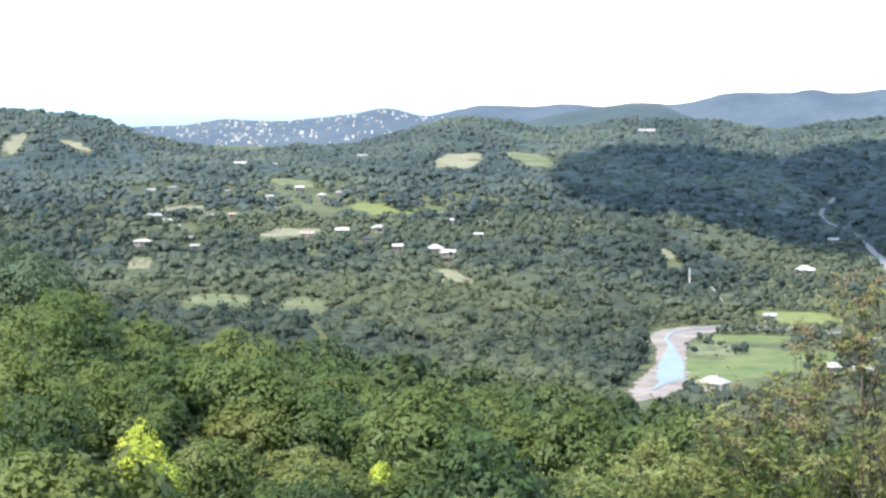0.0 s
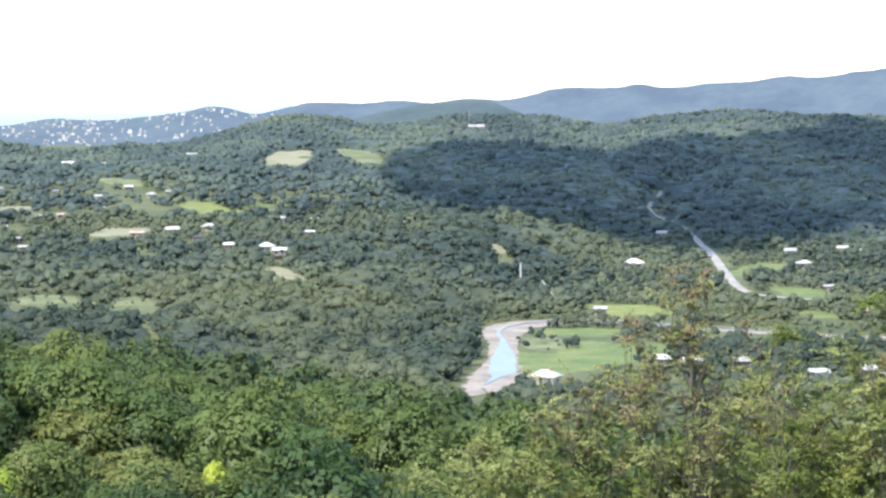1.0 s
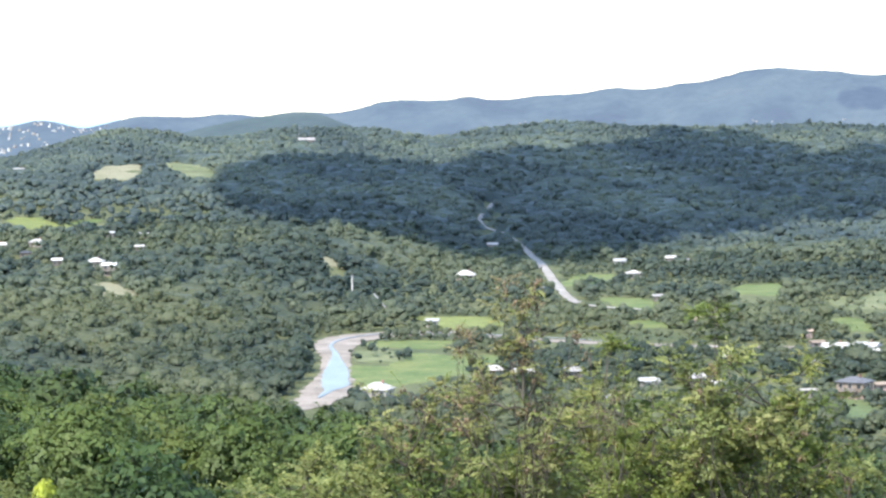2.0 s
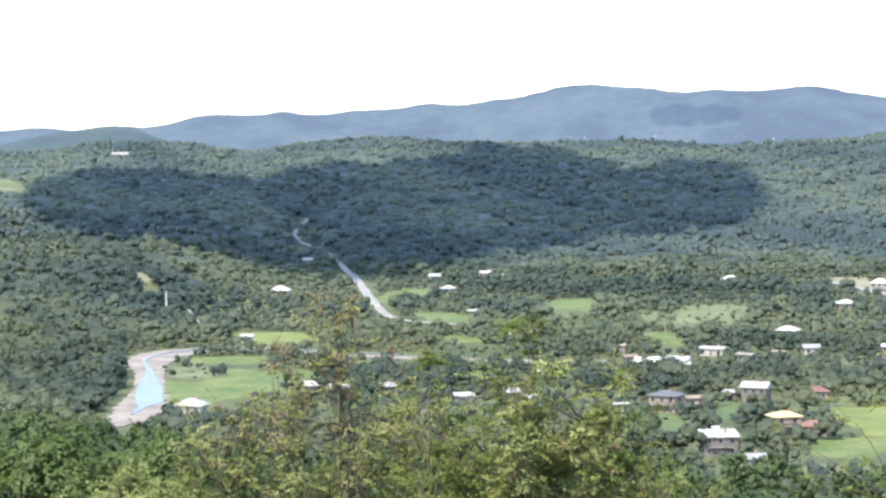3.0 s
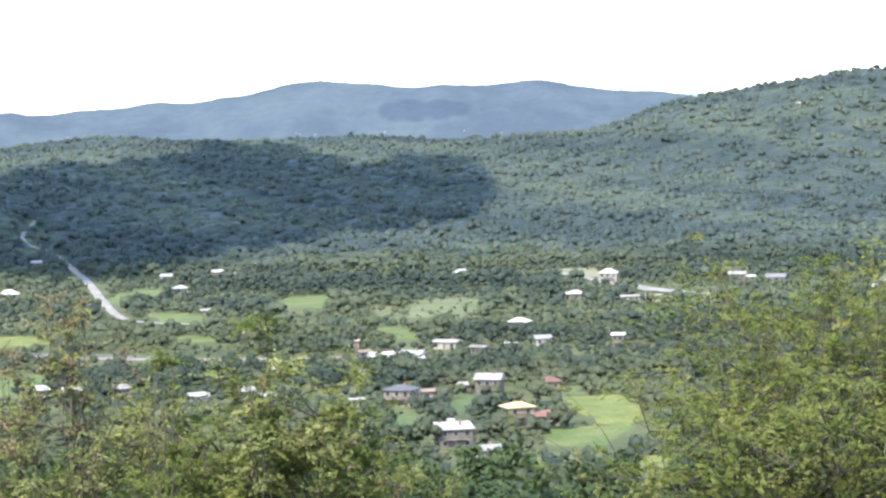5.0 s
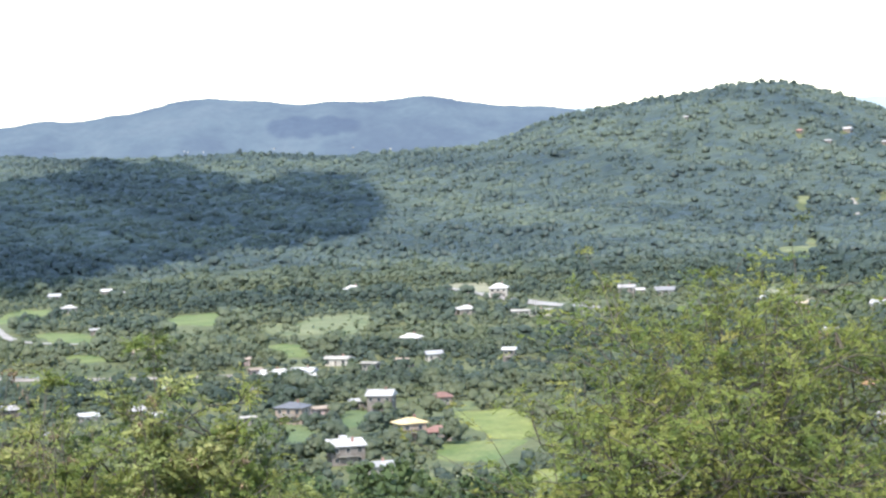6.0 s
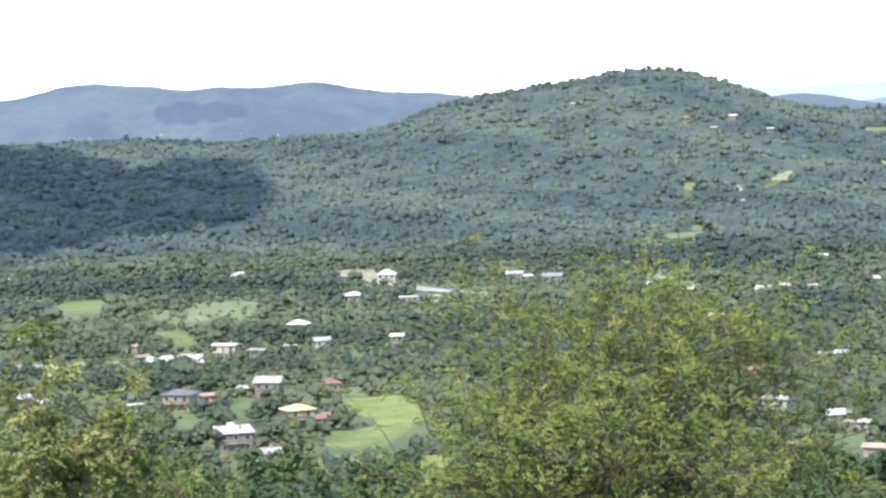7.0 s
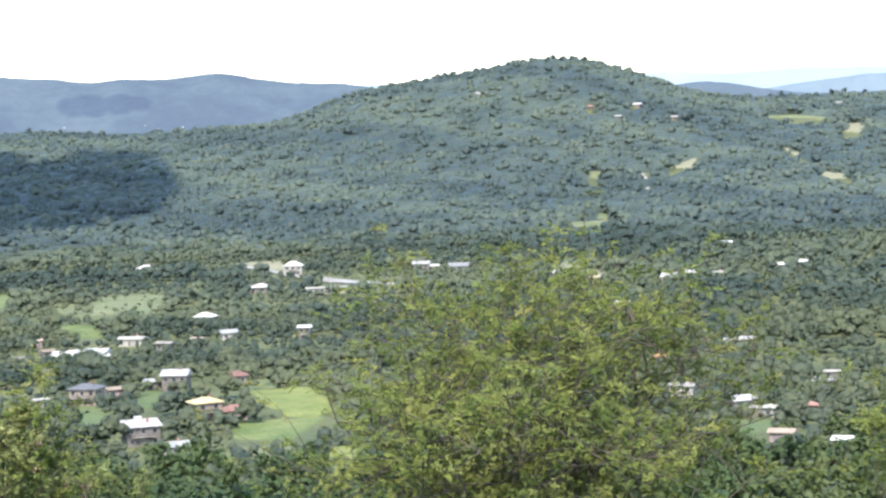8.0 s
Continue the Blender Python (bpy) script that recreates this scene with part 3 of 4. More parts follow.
ORCHARD = []


def field(x, y, half_w, half_d, turn, crop):
    """A patch of open ground, draped over the land, with an uneven edge."""
    rng = np.random.RandomState(int(abs(x) * 7 + abs(y)))
    seg, rings = 40, 7
    a = np.linspace(0, math.tau, seg, endpoint=False)
    rad = 1 / (np.abs(np.cos(a)) ** 7 + np.abs(np.sin(a)) ** 7) ** (1 / 7)
    rad = rad * (0.93 + 0.10 * np.sin(a * 3 + rng.uniform(0, 6)) + 0.06 * np.sin(a * 7 + rng.uniform(0, 6)))
    k = np.linspace(0, 1, rings + 1)[1:, None]
    u, v = (k * rad * np.cos(a)).ravel() * half_w, (k * rad * np.sin(a)).ravel() * half_d
    u, v = np.append(u, 0), np.append(v, 0)
    c, s = math.cos(radians(turn)), math.sin(radians(turn))
    px, py = x + u * c + v * s, y - u * s + v * c
    last = rings * seg
    faces = [(r * seg + i, r * seg + (i + 1) % seg, (r + 1) * seg + (i + 1) % seg, (r + 1) * seg + i) for r in range(rings - 1) for i in range(seg)]
    me = bpy.data.meshes.new("field")
    lift = np.full(len(px), 0.2 if y < 1250 else 0.5)
    lift[(rings - 1) * seg:rings * seg] = -0.4
    me.from_pydata(np.stack([px, py, land(px, py) + lift], 1).tolist(), [], faces + [(last, i, (i + 1) % seg) for i in range(seg)])
    me.materials.append(FIELD[crop])
    words = {"lime": "bright yellow-green cultivated plot between hedges", "meadow": "light green mown meadow edged by trees", "green": "deep green pasture beside the village houses",
             "olive": "dry olive-green meadow in a clearing", "tan": "dry straw-coloured clearing among the trees"}
    ob = tagged(new("field", me), words[crop], "field", kind="structure")
    for i in range(0, seg):
        if rng.rand() < 0.75:
            j = (rings - 1) * seg + i
            for _ in range(2):
                HEDGES.append((px[j] + rng.uniform(-3, 3), py[j] + rng.uniform(-3, 3)))
    far = math.hypot(x, y)
    if crop == "olive" and far < 1250:
        for gu in np.arange(-half_w * 0.85, half_w * 0.85, 6.5):
            for gv in np.arange(-half_d * 0.85, half_d * 0.85, 11.0):
                if rng.rand() < 0.6:
                    u1, v1 = gu + rng.uniform(-1.5, 1.5), gv + rng.uniform(-2, 2)
                    ORCHARD.append((x + u1 * c + v1 * s, y - u1 * s + v1 * c))
    hide = 36 if far < 1250 and x > 60 else 72
    CLEARINGS.append((x - math.sin(math.atan2(x, y)) * hide / 2, y - math.cos(math.atan2(x, y)) * hide / 2, half_w * 1.05, half_d + hide / 2, turn))
    return ob


field(288, 654, 14, 26, 19, "lime")
field(280, 625, 10, 20, 12, "lime")
field(255, 592, 13, 25, 34, "meadow")
field(245, 524, 6, 24, 29, "lime")
field(253, 681, 7, 25, 24, "green")
field(224, 656, 6, 26, 14, "green")
field(215, 544, 8, 22, 10, "meadow")
field(373, 1037, 23, 67, 24, "olive")
field(347, 1035, 10, 40, 7, "olive")
field(313, 926, 9, 36, 14, "meadow")
field(291, 691, 10, 16, 11, "olive")
field(529, 1239, 10, 34, 11, "tan")
field(95, 779, 15, 40, 2, "meadow")
field(119, 810, 21, 48, 19, "meadow")
field(154, 979, 19, 34, -3, "lime")
field(248, 1054, 14, 44, 1, "meadow")
field(261, 1220, 13, 50, 23, "meadow")
field(230, 947, 9, 21, 2, "meadow")
field(101, 846, 10, 26, 2, "olive")
field(118, 890, 20, 17, 20, "meadow")
field(332, 1123, 17, 48, 20, "meadow")
field(533, 1231, 13, 40, 18, "tan")
field(-44, 1562, 17, 60, -14, "lime")
field(-13, 1561, 12, 31, 11, "meadow")
field(-117, 1794, 17, 46, -16, "olive")
field(-333, 2080, 12, 44, -21, "tan")
field(-385, 2048, 10, 91, -7, "tan")
field(-150, 1142, 7, 32, -12, "olive")
field(-178, 1566, 16, 33, -2, "tan")
field(-91, 1343, 17, 38, 7, "tan")
field(-76, 1235, 8, 25, -16, "olive")
field(15, 2014, 25, 70, 4, "tan")
field(79, 2047, 19, 113, -3, "olive")
field(125, 1252, 6, 20, 1, "tan")
field(51, 1266, 6, 25, -10, "olive")
field(-91, 943, 19, 27, -10, "olive")
field(-57, 933, 11, 24, -6, "olive")
field(-45, 840, 2, 31, -8, "lime")
field(-151, 1131, 7, 38, -4, "tan")
field(5, 1056, 10, 44, -5, "tan")
field(1154, 1496, 13, 26, 30, "tan")
field(1093, 1625, 10, 36, 45, "tan")
field(835, 1362, 20, 20, 31, "olive")
field(872, 1405, 7, 22, 31, "olive")
field(1367, 1741, 11, 40, 42, "tan")
field(1376, 1841, 34, 22, 32, "olive")
field(645, 1070, 9, 60, 32, "olive")
field(628, 1036, 9, 56, 19, "tan")
field(997, 1619, 8, 21, 36, "olive")
field(1223, 1639, 8, 32, 25, "tan")
field(319, 440, 4, 15, 24, "meadow")
field(360, 506, 7, 19, 30, "green")


# open ground before the gravel road, round the river mouth below the slope, and beside the hillside road
CLEARINGS += [(500, 1030, 26, 50, 26), (62, 672, 9, 26, 6), (165, 876, 45, 16, 33), (235, 846, 40, 14, 24), (268, 1590, 7, 70, 10), (298, 1715, 6, 60, 12)]


def spline(points, n):
    """Evenly many points along a smooth line through the given ones."""
    p = np.array(points, float)
    p = np.vstack([2 * p[0] - p[1], p, 2 * p[-1] - p[-2]])
    out = []
    for i in range(1, len(p) - 2):
        for t in np.linspace(0, 1, n, endpoint=False):
            a, b, c, d = p[i - 1], p[i], p[i + 1], p[i + 2]
            out.append(0.5 * (2 * b + (c - a) * t + (2 * a - 5 * b + 4 * c - d) * t * t + (3 * b - a - 3 * c + d) * t ** 3))
    return np.array(out + [p[-2]])


def ribbon(name, label, category, points, mat, lift, jag=0.0):
    """A strip over the land; each point is x, y and half the width there."""
    p = spline(points, 10)
    rng = np.random.RandomState(len(p))
    way = np.gradient(p[:, :2], axis=0)
    way /= np.linalg.norm(way, axis=1)[:, None]
    side = np.stack([way[:, 1], -way[:, 0]], 1)
    vs = []
    for k in np.linspace(-1, 1, 7):
        w = p[:, 2] * k * (1 + jag * rng.uniform(-1, 1, len(p)) * abs(k))
        q = p[:, :2] + side * w[:, None]
        vs.append(np.column_stack([q, land(q[:, 0], q[:, 1]) + lift - (0.15 if abs(k) == 1 else 0)]))
    n = len(p)
    faces = [(k * n + i, k * n + i + 1, (k + 1) * n + i + 1, (k + 1) * n + i) for k in range(6) for i in range(n - 1)]
    me = mesh_of(name, np.concatenate(vs), faces, mat)
    if name == "riverbed":
        for i in range(len(p)):
            for k in (-1, 1):
                if rng.rand() < 0.45:
                    HEDGES.append(tuple(p[i, :2] + side[i] * k * (p[i, 2] + rng.uniform(1, 6))))
    ROUTES.append((p[:, :2].tolist(), (p[:, 2] + 4).tolist()))
    return tagged(new(name, me), label, category, kind="structure")


ribbon("road", "pale dusty road running down the hillside into the valley", "road",
       [(322, 1850, 1.4), (318, 1840, 1.6), (301, 1777, 1.7), (285, 1713, 1.8), (277, 1650, 1.8), (284, 1593, 1.9), (279, 1503, 2.2), (265, 1381, 2.5), (245, 1237, 2.6), (231, 1138, 2.5), (223, 1066, 2.4), (226, 1035, 2.2), (243, 1010, 2.0)], ROAD_DUST, 0.7, 0.15)
ribbon("road", "pale gravel road along the foot of the wooded slope", "road",
       [(519, 1236, 3), (516, 1195, 4), (507, 1114, 6), (505, 1061, 6.5), (518, 1022, 5.5), (545, 985, 4)], ROAD_DUST, 0.6, 0.2)
ribbon("path", "pale dirt path climbing through the wood", "path", [(1036, 1605, 1.0), (1012, 1560, 1.6), (974, 1500, 1.2)], ROAD_DUST, 0.8)
ribbon("riverbed", "wide pinkish gravel bed of the winding river", "riverbed",
       [(300, 835, 5), (250, 850, 4.5), (210, 866, 4.5), (176, 890, 5), (158, 912, 5.5), (140, 928, 7), (120, 932, 10), (101, 922, 12), (90, 895, 9), (86, 856, 6), (82, 815, 5.2),
        (78, 780, 6), (72, 742, 8), (67, 715, 7.5), (60, 696, 6), (52, 682, 3)],
       GRAVEL, 0.35, 0.15)
ribbon("water", "shallow blue-grey river water mirroring the sky", "water",
       [(210, 868, 0.8), (158, 915, 0.8), (120, 934, 0.9), (97, 918, 0.9), (88, 892, 0.8), (86, 856, 1.2), (82.5, 818, 3.2), (80, 795, 4.3), (77, 768, 4.6), (74.5, 745, 4.4), (71, 730, 1.6), (66, 712, 0.7)],
       WATER, 0.6, 0.1)
# a bushy bank along the inside of the bend
for k in np.linspace(0, 1, 13):
    HEDGES.append((97 + 55 * k, 885 + 42 * math.sin(k * 1.7) - 14 * k * k))
HEDGES += [(102, 797), (104, 799), (101, 794), (103.5, 795)]
# ---- distance ----
def make_distance():
    az, rad = np.arange(-16, 46, 0.12), np.linspace(4180, 4960, 60)
    a, r = np.meshgrid(np.radians(az), rad)
    x, y = r * np.sin(a), r * np.cos(a)
    n, m = a.shape
    i, j = np.meshgrid(np.arange(n - 1), np.arange(m - 1), indexing="ij")
    faces = np.stack([i * m + j, i * m + j + 1, (i + 1) * m + j + 1, (i + 1) * m + j], -1).reshape(-1, 4)
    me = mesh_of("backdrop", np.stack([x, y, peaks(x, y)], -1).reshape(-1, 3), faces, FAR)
    me.polygons.foreach_set("use_smooth", np.ones(len(faces), bool))
    tagged(new("backdrop", me), "blue hazy mountain range on the horizon", "mountains", kind="structure")


make_distance()


def make_middle_ridge():
    """A darker wooded ridge between the valley's edge and the blue range."""
    az, rad = np.arange(-0.5, 10.5, 0.1), np.linspace(3300, 3900, 40)
    a, r = np.meshgrid(np.radians(az), rad)
    x, y = r * np.sin(a), r * np.cos(a)
    d = np.degrees(a)
    crest = 52 + 42 * np.exp(-((d - 4.3) / 2.5) ** 2) + 11 * np.exp(-((d - 5.25) / 0.8) ** 2) + 0.8 * ripple(d, d * 0, 0.7, 19) + 0.5 * ripple(d, d * 0, 0.2, 20)
    z = -10 + (crest + 10) * (1 - np.clip(np.abs(r - 3650) / 380, 0, 1) ** 1.5) * (1 + 0.05 * ripple(x, y, 200, 23) * (np.abs(r - 3650) / 350))
    n, m = a.shape
    i, j = np.meshgrid(np.arange(n - 1), np.arange(m - 1), indexing="ij")
    faces = np.stack([i * m + j, i * m + j + 1, (i + 1) * m + j + 1, (i + 1) * m + j], -1).reshape(-1, 4)
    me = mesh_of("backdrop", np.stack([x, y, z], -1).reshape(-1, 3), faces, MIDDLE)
    me.polygons.foreach_set("use_smooth", np.ones(len(faces), bool))
    tagged(new("backdrop", me), "dark blue-green wooded ridge before the mountains", "mountains", kind="structure")


make_middle_ridge()


def make_range(label, first, crest, mat, near, far):
    """A paler range beyond the end of the mountains; crest gives its height by the bearing."""
    az, rad = np.arange(first, 47, 0.12), np.linspace(near, far, 10)
    a, r = np.meshgrid(np.radians(az), rad)
    x, y = r * np.sin(a), r * np.cos(a)
    d = np.degrees(a)
    z = -20 + (crest(d) + 2 * ripple(d, d * 0, 4.0, 14) + 0.8 * ripple(d, d * 0, 0.6, 15) + 20) * smooth(near - 60, far, r)
    n, m = a.shape
    faces = [(i * m + j, i * m + j + 1, (i + 1) * m + j + 1, (i + 1) * m + j) for i in range(n - 1) for j in range(m - 1)]
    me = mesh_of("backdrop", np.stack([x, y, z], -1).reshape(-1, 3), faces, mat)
    me.polygons.foreach_set("use_smooth", np.ones(len(faces), bool))
    tagged(new("backdrop", me), label, "mountains", kind="structure")


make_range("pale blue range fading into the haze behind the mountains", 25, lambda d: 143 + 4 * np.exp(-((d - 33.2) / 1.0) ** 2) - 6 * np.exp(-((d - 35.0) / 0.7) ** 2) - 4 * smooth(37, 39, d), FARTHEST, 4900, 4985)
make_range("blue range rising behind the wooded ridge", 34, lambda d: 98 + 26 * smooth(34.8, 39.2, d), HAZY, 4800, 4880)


def make_sea():
    az, rad = np.arange(-18, 1, 0.5), np.array([4300.0, 4700.0, 4962.0])
    a, r = np.meshgrid(np.radians(az), rad)
    z = np.repeat(np.array([[0.0], [50.0], [118.0]]), len(az), 1)
    n, m = a.shape
    faces = [(i * m + j, i * m + j + 1, (i + 1) * m + j + 1, (i + 1) * m + j) for i in range(n - 1) for j in range(m - 1)]
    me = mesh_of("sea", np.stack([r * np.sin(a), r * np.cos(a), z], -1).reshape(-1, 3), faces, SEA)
    tagged(new("sea", me), "pale blue sea fading into haze at the horizon", "sea", kind="structure")


make_sea()


def make_cloud(name, label, puffs, ground):
    """A flat heap cloud high above the valley, out of sight; its shadow lies on the land. Puffs: bearing, far end and near end of the shadow, half width."""
    up = 1500.0
    shift = sun_way * ((up - ground) / sun_way.z)
    bm = bmesh.new()
    for bearing, far, near, rx in puffs:
        turn, r, ry = radians(bearing), (far + near) / 2, (far - near) / 2
        c, s = math.cos(turn), math.sin(turn)
        x, y = r * s, r * c
        ball = bmesh.ops.create_icosphere(bm, subdivisions=4, radius=1.0)
        for v in ball["verts"]:
            k = 1 + 0.10 * noise.noise(v.co * 2.2 + Vector((x, y, 0)) * 0.01) + 0.06 * noise.noise(v.co * 6)
            u, w = v.co.x * rx * k, v.co.y * ry * k
            v.co = Vector((x + u * c + w * s, y - u * s + w * c, up + v.co.z * 25 * k)) + Vector((shift.x, shift.y, 0))
    me = bpy.data.meshes.new(name)
    bm.to_mesh(me)
    bm.free()
    me.materials.append(CLOUD)
    tagged(new(name, me), label, "cloud", kind="structure")


make_cloud("cloud", "white heap cloud drifting high above the valley",
           ((3.7, 2060, 1560, 34), (4.8, 2170, 1440, 48), (6.1, 2120, 1430, 50), (7.5, 2030, 1420, 50), (8.7, 1990, 1360, 46), (9.7, 2180, 1300, 44), (10.9, 2300, 1320, 46), (12.2, 2330, 1420, 48),
            (13.4, 2400, 1500, 46), (14.6, 2620, 1530, 50), (15.8, 2580, 1570, 48), (16.9, 2330, 1630, 46), (18.1, 2230, 1630, 46), (19.2, 2310, 1670, 46), (20.0, 2290, 1710, 38)), 50)
make_cloud("cloud", "small white cloud drifting before the mountains", ((18.7, 4530, 4440, 26), (19.2, 4560, 4430, 30), (19.9, 4540, 4440, 30), (20.4, 4520, 4450, 22)), 110)
# ---- houses ----
def part(name, bm, mat, parent, label=""):
    """Links a bmesh as one mesh object under a thing or a part."""
    me = bpy.data.meshes.new(name)
    bm.to_mesh(me)
    bm.free()
    me.materials.append(mat)
    ob = new(name, me)
    ob.parent = parent
    if label:
        ob["label"] = label
    return ob


def block(bm, x0, x1, y0, y1, z0, z1):
    v = [bm.verts.new(p) for p in ((x0, y0, z0), (x1, y0, z0), (x1, y1, z0), (x0, y1, z0), (x0, y0, z1), (x1, y0, z1), (x1, y1, z1), (x0, y1, z1))]
    for f in ((3, 2, 1, 0), (4, 5, 6, 7), (0, 1, 5, 4), (1, 2, 6, 5), (2, 3, 7, 6), (3, 0, 4, 7)):
        bm.faces.new([v[i] for i in f])
    return bm


def roof_mesh(w, d, z, rise, shape, over=0.6, thick=0.18):
    bm = bmesh.new()
    x, y = w / 2 + over, d / 2 + over
    if shape == "shed":
        prof = [(-x, -y, 0), (x, -y, 0), (x, y, rise), (-x, y, rise)]
        tops = [bm.verts.new((a, b, z + c + thick)) for a, b, c in prof]
        lows = [bm.verts.new((a, b, z + c)) for a, b, c in prof]
        bm.faces.new(tops)
        bm.faces.new(lows[::-1])
        for i in range(4):
            bm.faces.new((lows[i], lows[(i + 1) % 4], tops[(i + 1) % 4], tops[i]))
        return bm
    ridge = max(x - y, 0.25 * x) if shape == "hip" else x
    base = [(-x, -y), (x, -y), (x, y), (-x, y)]
    low, top = [bm.verts.new((a, b, z)) for a, b in base], [bm.verts.new((a, b, z + thick)) for a, b in base]
    r0, r1 = bm.verts.new((-ridge, 0, z + rise + thick)), bm.verts.new((ridge, 0, z + rise + thick))
    bm.faces.new(low[::-1])
    for i in range(4):
        bm.faces.new((low[i], low[(i + 1) % 4], top[(i + 1) % 4], top[i]))
    bm.faces.new((top[0], top[1], r1, r0))
    bm.faces.new((top[2], top[3], r0, r1))
    bm.faces.new((top[1], top[2], r1))
    bm.faces.new((top[3], top[0], r0))
    return bm


def ring(bm, w, h, bar, deep):
    block(bm, -w / 2 - bar, -w / 2, -deep, deep, -bar, h + bar)
    block(bm, w / 2, w / 2 + bar, -deep, deep, -bar, h + bar)
    block(bm, -w / 2, w / 2, -deep, deep, -bar, 0)
    block(bm, -w / 2, w / 2, -deep, deep, h, h + bar)
    return bm


def window(parent, m, w, h, frame_mat):
    f = part("window", ring(bmesh.new(), w, h, 0.12, 0.07), frame_mat, parent)
    f.matrix_local = m
    part("pane", block(bmesh.new(), -w / 2, w / 2, -0.03, 0.03, 0, h), GLASS, f)


#       roof, wall, shape, rise as a share of the depth, words
STYLES = {
    "white": ("white", "brown", "gable", 0.26, "white sheet-metal gable roof"),
    "whitehip": ("white", "pale", "hip", 0.3, "white hipped roof"),
    "flatwhite": ("white", "brown", "shed", 0.2, "broad, nearly flat white roof"),
    "yellow": ("yellow", "tan", "hip", 0.2, "straw-yellow hipped roof"),
    "red": ("red", "brown", "hip", 0.3, "faded red hipped roof"),
    "orange": ("orange", "tan", "gable", 0.22, "orange tiled gable roof"),
    "dark": ("dark", "tan", "hip", 0.20, "dark slate-blue roof"),
    "grey": ("grey", "pale", "gable", 0.26, "grey sheet roof"),
    "gray": ("grey", "pale", "gable", 0.26, "grey sheet roof"),
    "pale": ("pale", "pale", "gable", 0.12, "weathered pale roof"),
    "tan": ("tan", "pink", "gable", 0.18, "tan roof"),
    "pink": ("white", "pink", "hip", 0.18, "white roof"),
}


def house(x, y, turn, w, d, style, storeys):
    """A house with its front towards local -y."""
    roof, wall, shape, pitch, words = STYLES[style]
    w, d = w * 0.8, d * 0.8
    z = height(x, y)
    rng = random.Random(int(x * 31 + y))
    place = "on the wooded slope" if math.hypot(x, y) > 1500 else "in valley gardens"
    size = "two-storey" if storeys == 2 else "low"
    ob = tagged(new("house"), wall + "-walled " + size + " house with " + words + " " + place, "house", "village houses")
    tall = 2.5 * storeys + 0.3
    part("wall", block(bmesh.new(), -w / 2, w / 2, -d / 2, d / 2, -1.2, tall), PAINT[wall], ob)
    rise = max(pitch * d, 0.35)
    part("roof", roof_mesh(w, d, tall, rise, shape), PAINT[roof], ob)
    if shape == "gable":
        for s in (-1, 1):
            bm = bmesh.new()
            a = [bm.verts.new((s * (w / 2 - k), yy, zz)) for k in (0, 0.2) for yy, zz in ((-d / 2, tall), (d / 2, tall), (0, tall + rise))]
            bm.faces.new(a[:3])
            bm.faces.new(a[3:])
            part("gable", bm, PAINT[wall], ob)
    if shape == "shed":
        bm = bmesh.new()
        a = [bm.verts.new((sx * w / 2, yy, zz)) for sx in (-1, 1) for yy, zz in ((-d / 2, tall), (d / 2, tall), (d / 2, tall + rise * 0.9))]
        for q in ((0, 1, 2), (5, 4, 3), (1, 4, 5, 2), (0, 2, 5, 3), (0, 3, 4, 1)):
            bm.faces.new([a[k] for k in q])
        part("gable", bm, PAINT[wall], ob)
    count = max(2, int(w / 2.7))
    door_at = rng.randrange(count)
    for level in range(storeys):
        for i in range(count):
            px, pz = -w / 2 + w * (i + 0.5) / count, 0.1 + 2.6 * level
            if level == 0 and i == door_at:
                door = part("door", block(bmesh.new(), -0.5, 0.5, -0.06, 0.06, 0, 2.1), PAINT["brown"], ob)
                door.matrix_local = Matrix.Translation((px, -d / 2 - 0.05, 0.15))
                continue
            window(ob, Matrix.Translation((px, -d / 2 - 0.05, pz + 0.9)), 1.1, 1.2, PAINT["pale"])
        for s in (-1, 1):
            window(ob, Matrix.Translation((s * (w / 2 + 0.05), 0, 1.0 + 2.6 * level)) @ Matrix.Rotation(radians(90), 4, "Z"), 1.1, 1.2, PAINT["pale"])
    if w > 7:
        part("chimney", block(bmesh.new(), w * 0.2 - 0.3, w * 0.2 + 0.3, -0.3, 0.3, tall, tall + rise + 0.9), PAINT["red"], ob)
    if style == "flatwhite":
        part("roof_hut", block(bmesh.new(), -1.6, 0.4, -0.2, 1.8, tall + rise * 0.5, tall + rise + 1.3), PAINT["white"], ob)
    if storeys == 2:
        part("balcony", block(bmesh.new(), -w * 0.3, w * 0.3, -d / 2 - 1.3, -d / 2 - 0.12, 2.6, 2.8), PAINT["pale"], ob)
        part("railing", block(bmesh.new(), -w * 0.3, w * 0.3, -d / 2 - 1.3, -d / 2 - 1.22, 2.8, 3.7), PAINT["brown"], ob)
    ob.matrix_world = pose(x, y, z, 0, 0, turn)
    a = math.atan2(x, y)
    clear = (5 if math.hypot(x, y) < 1400 else 18) if x > 60 else 34
    YARDS.append((x - math.sin(a) * clear * 0.7, y - math.cos(a) * clear * 0.7, w * 0.62 + 1.6, clear + d, math.degrees(a)))
    return ob


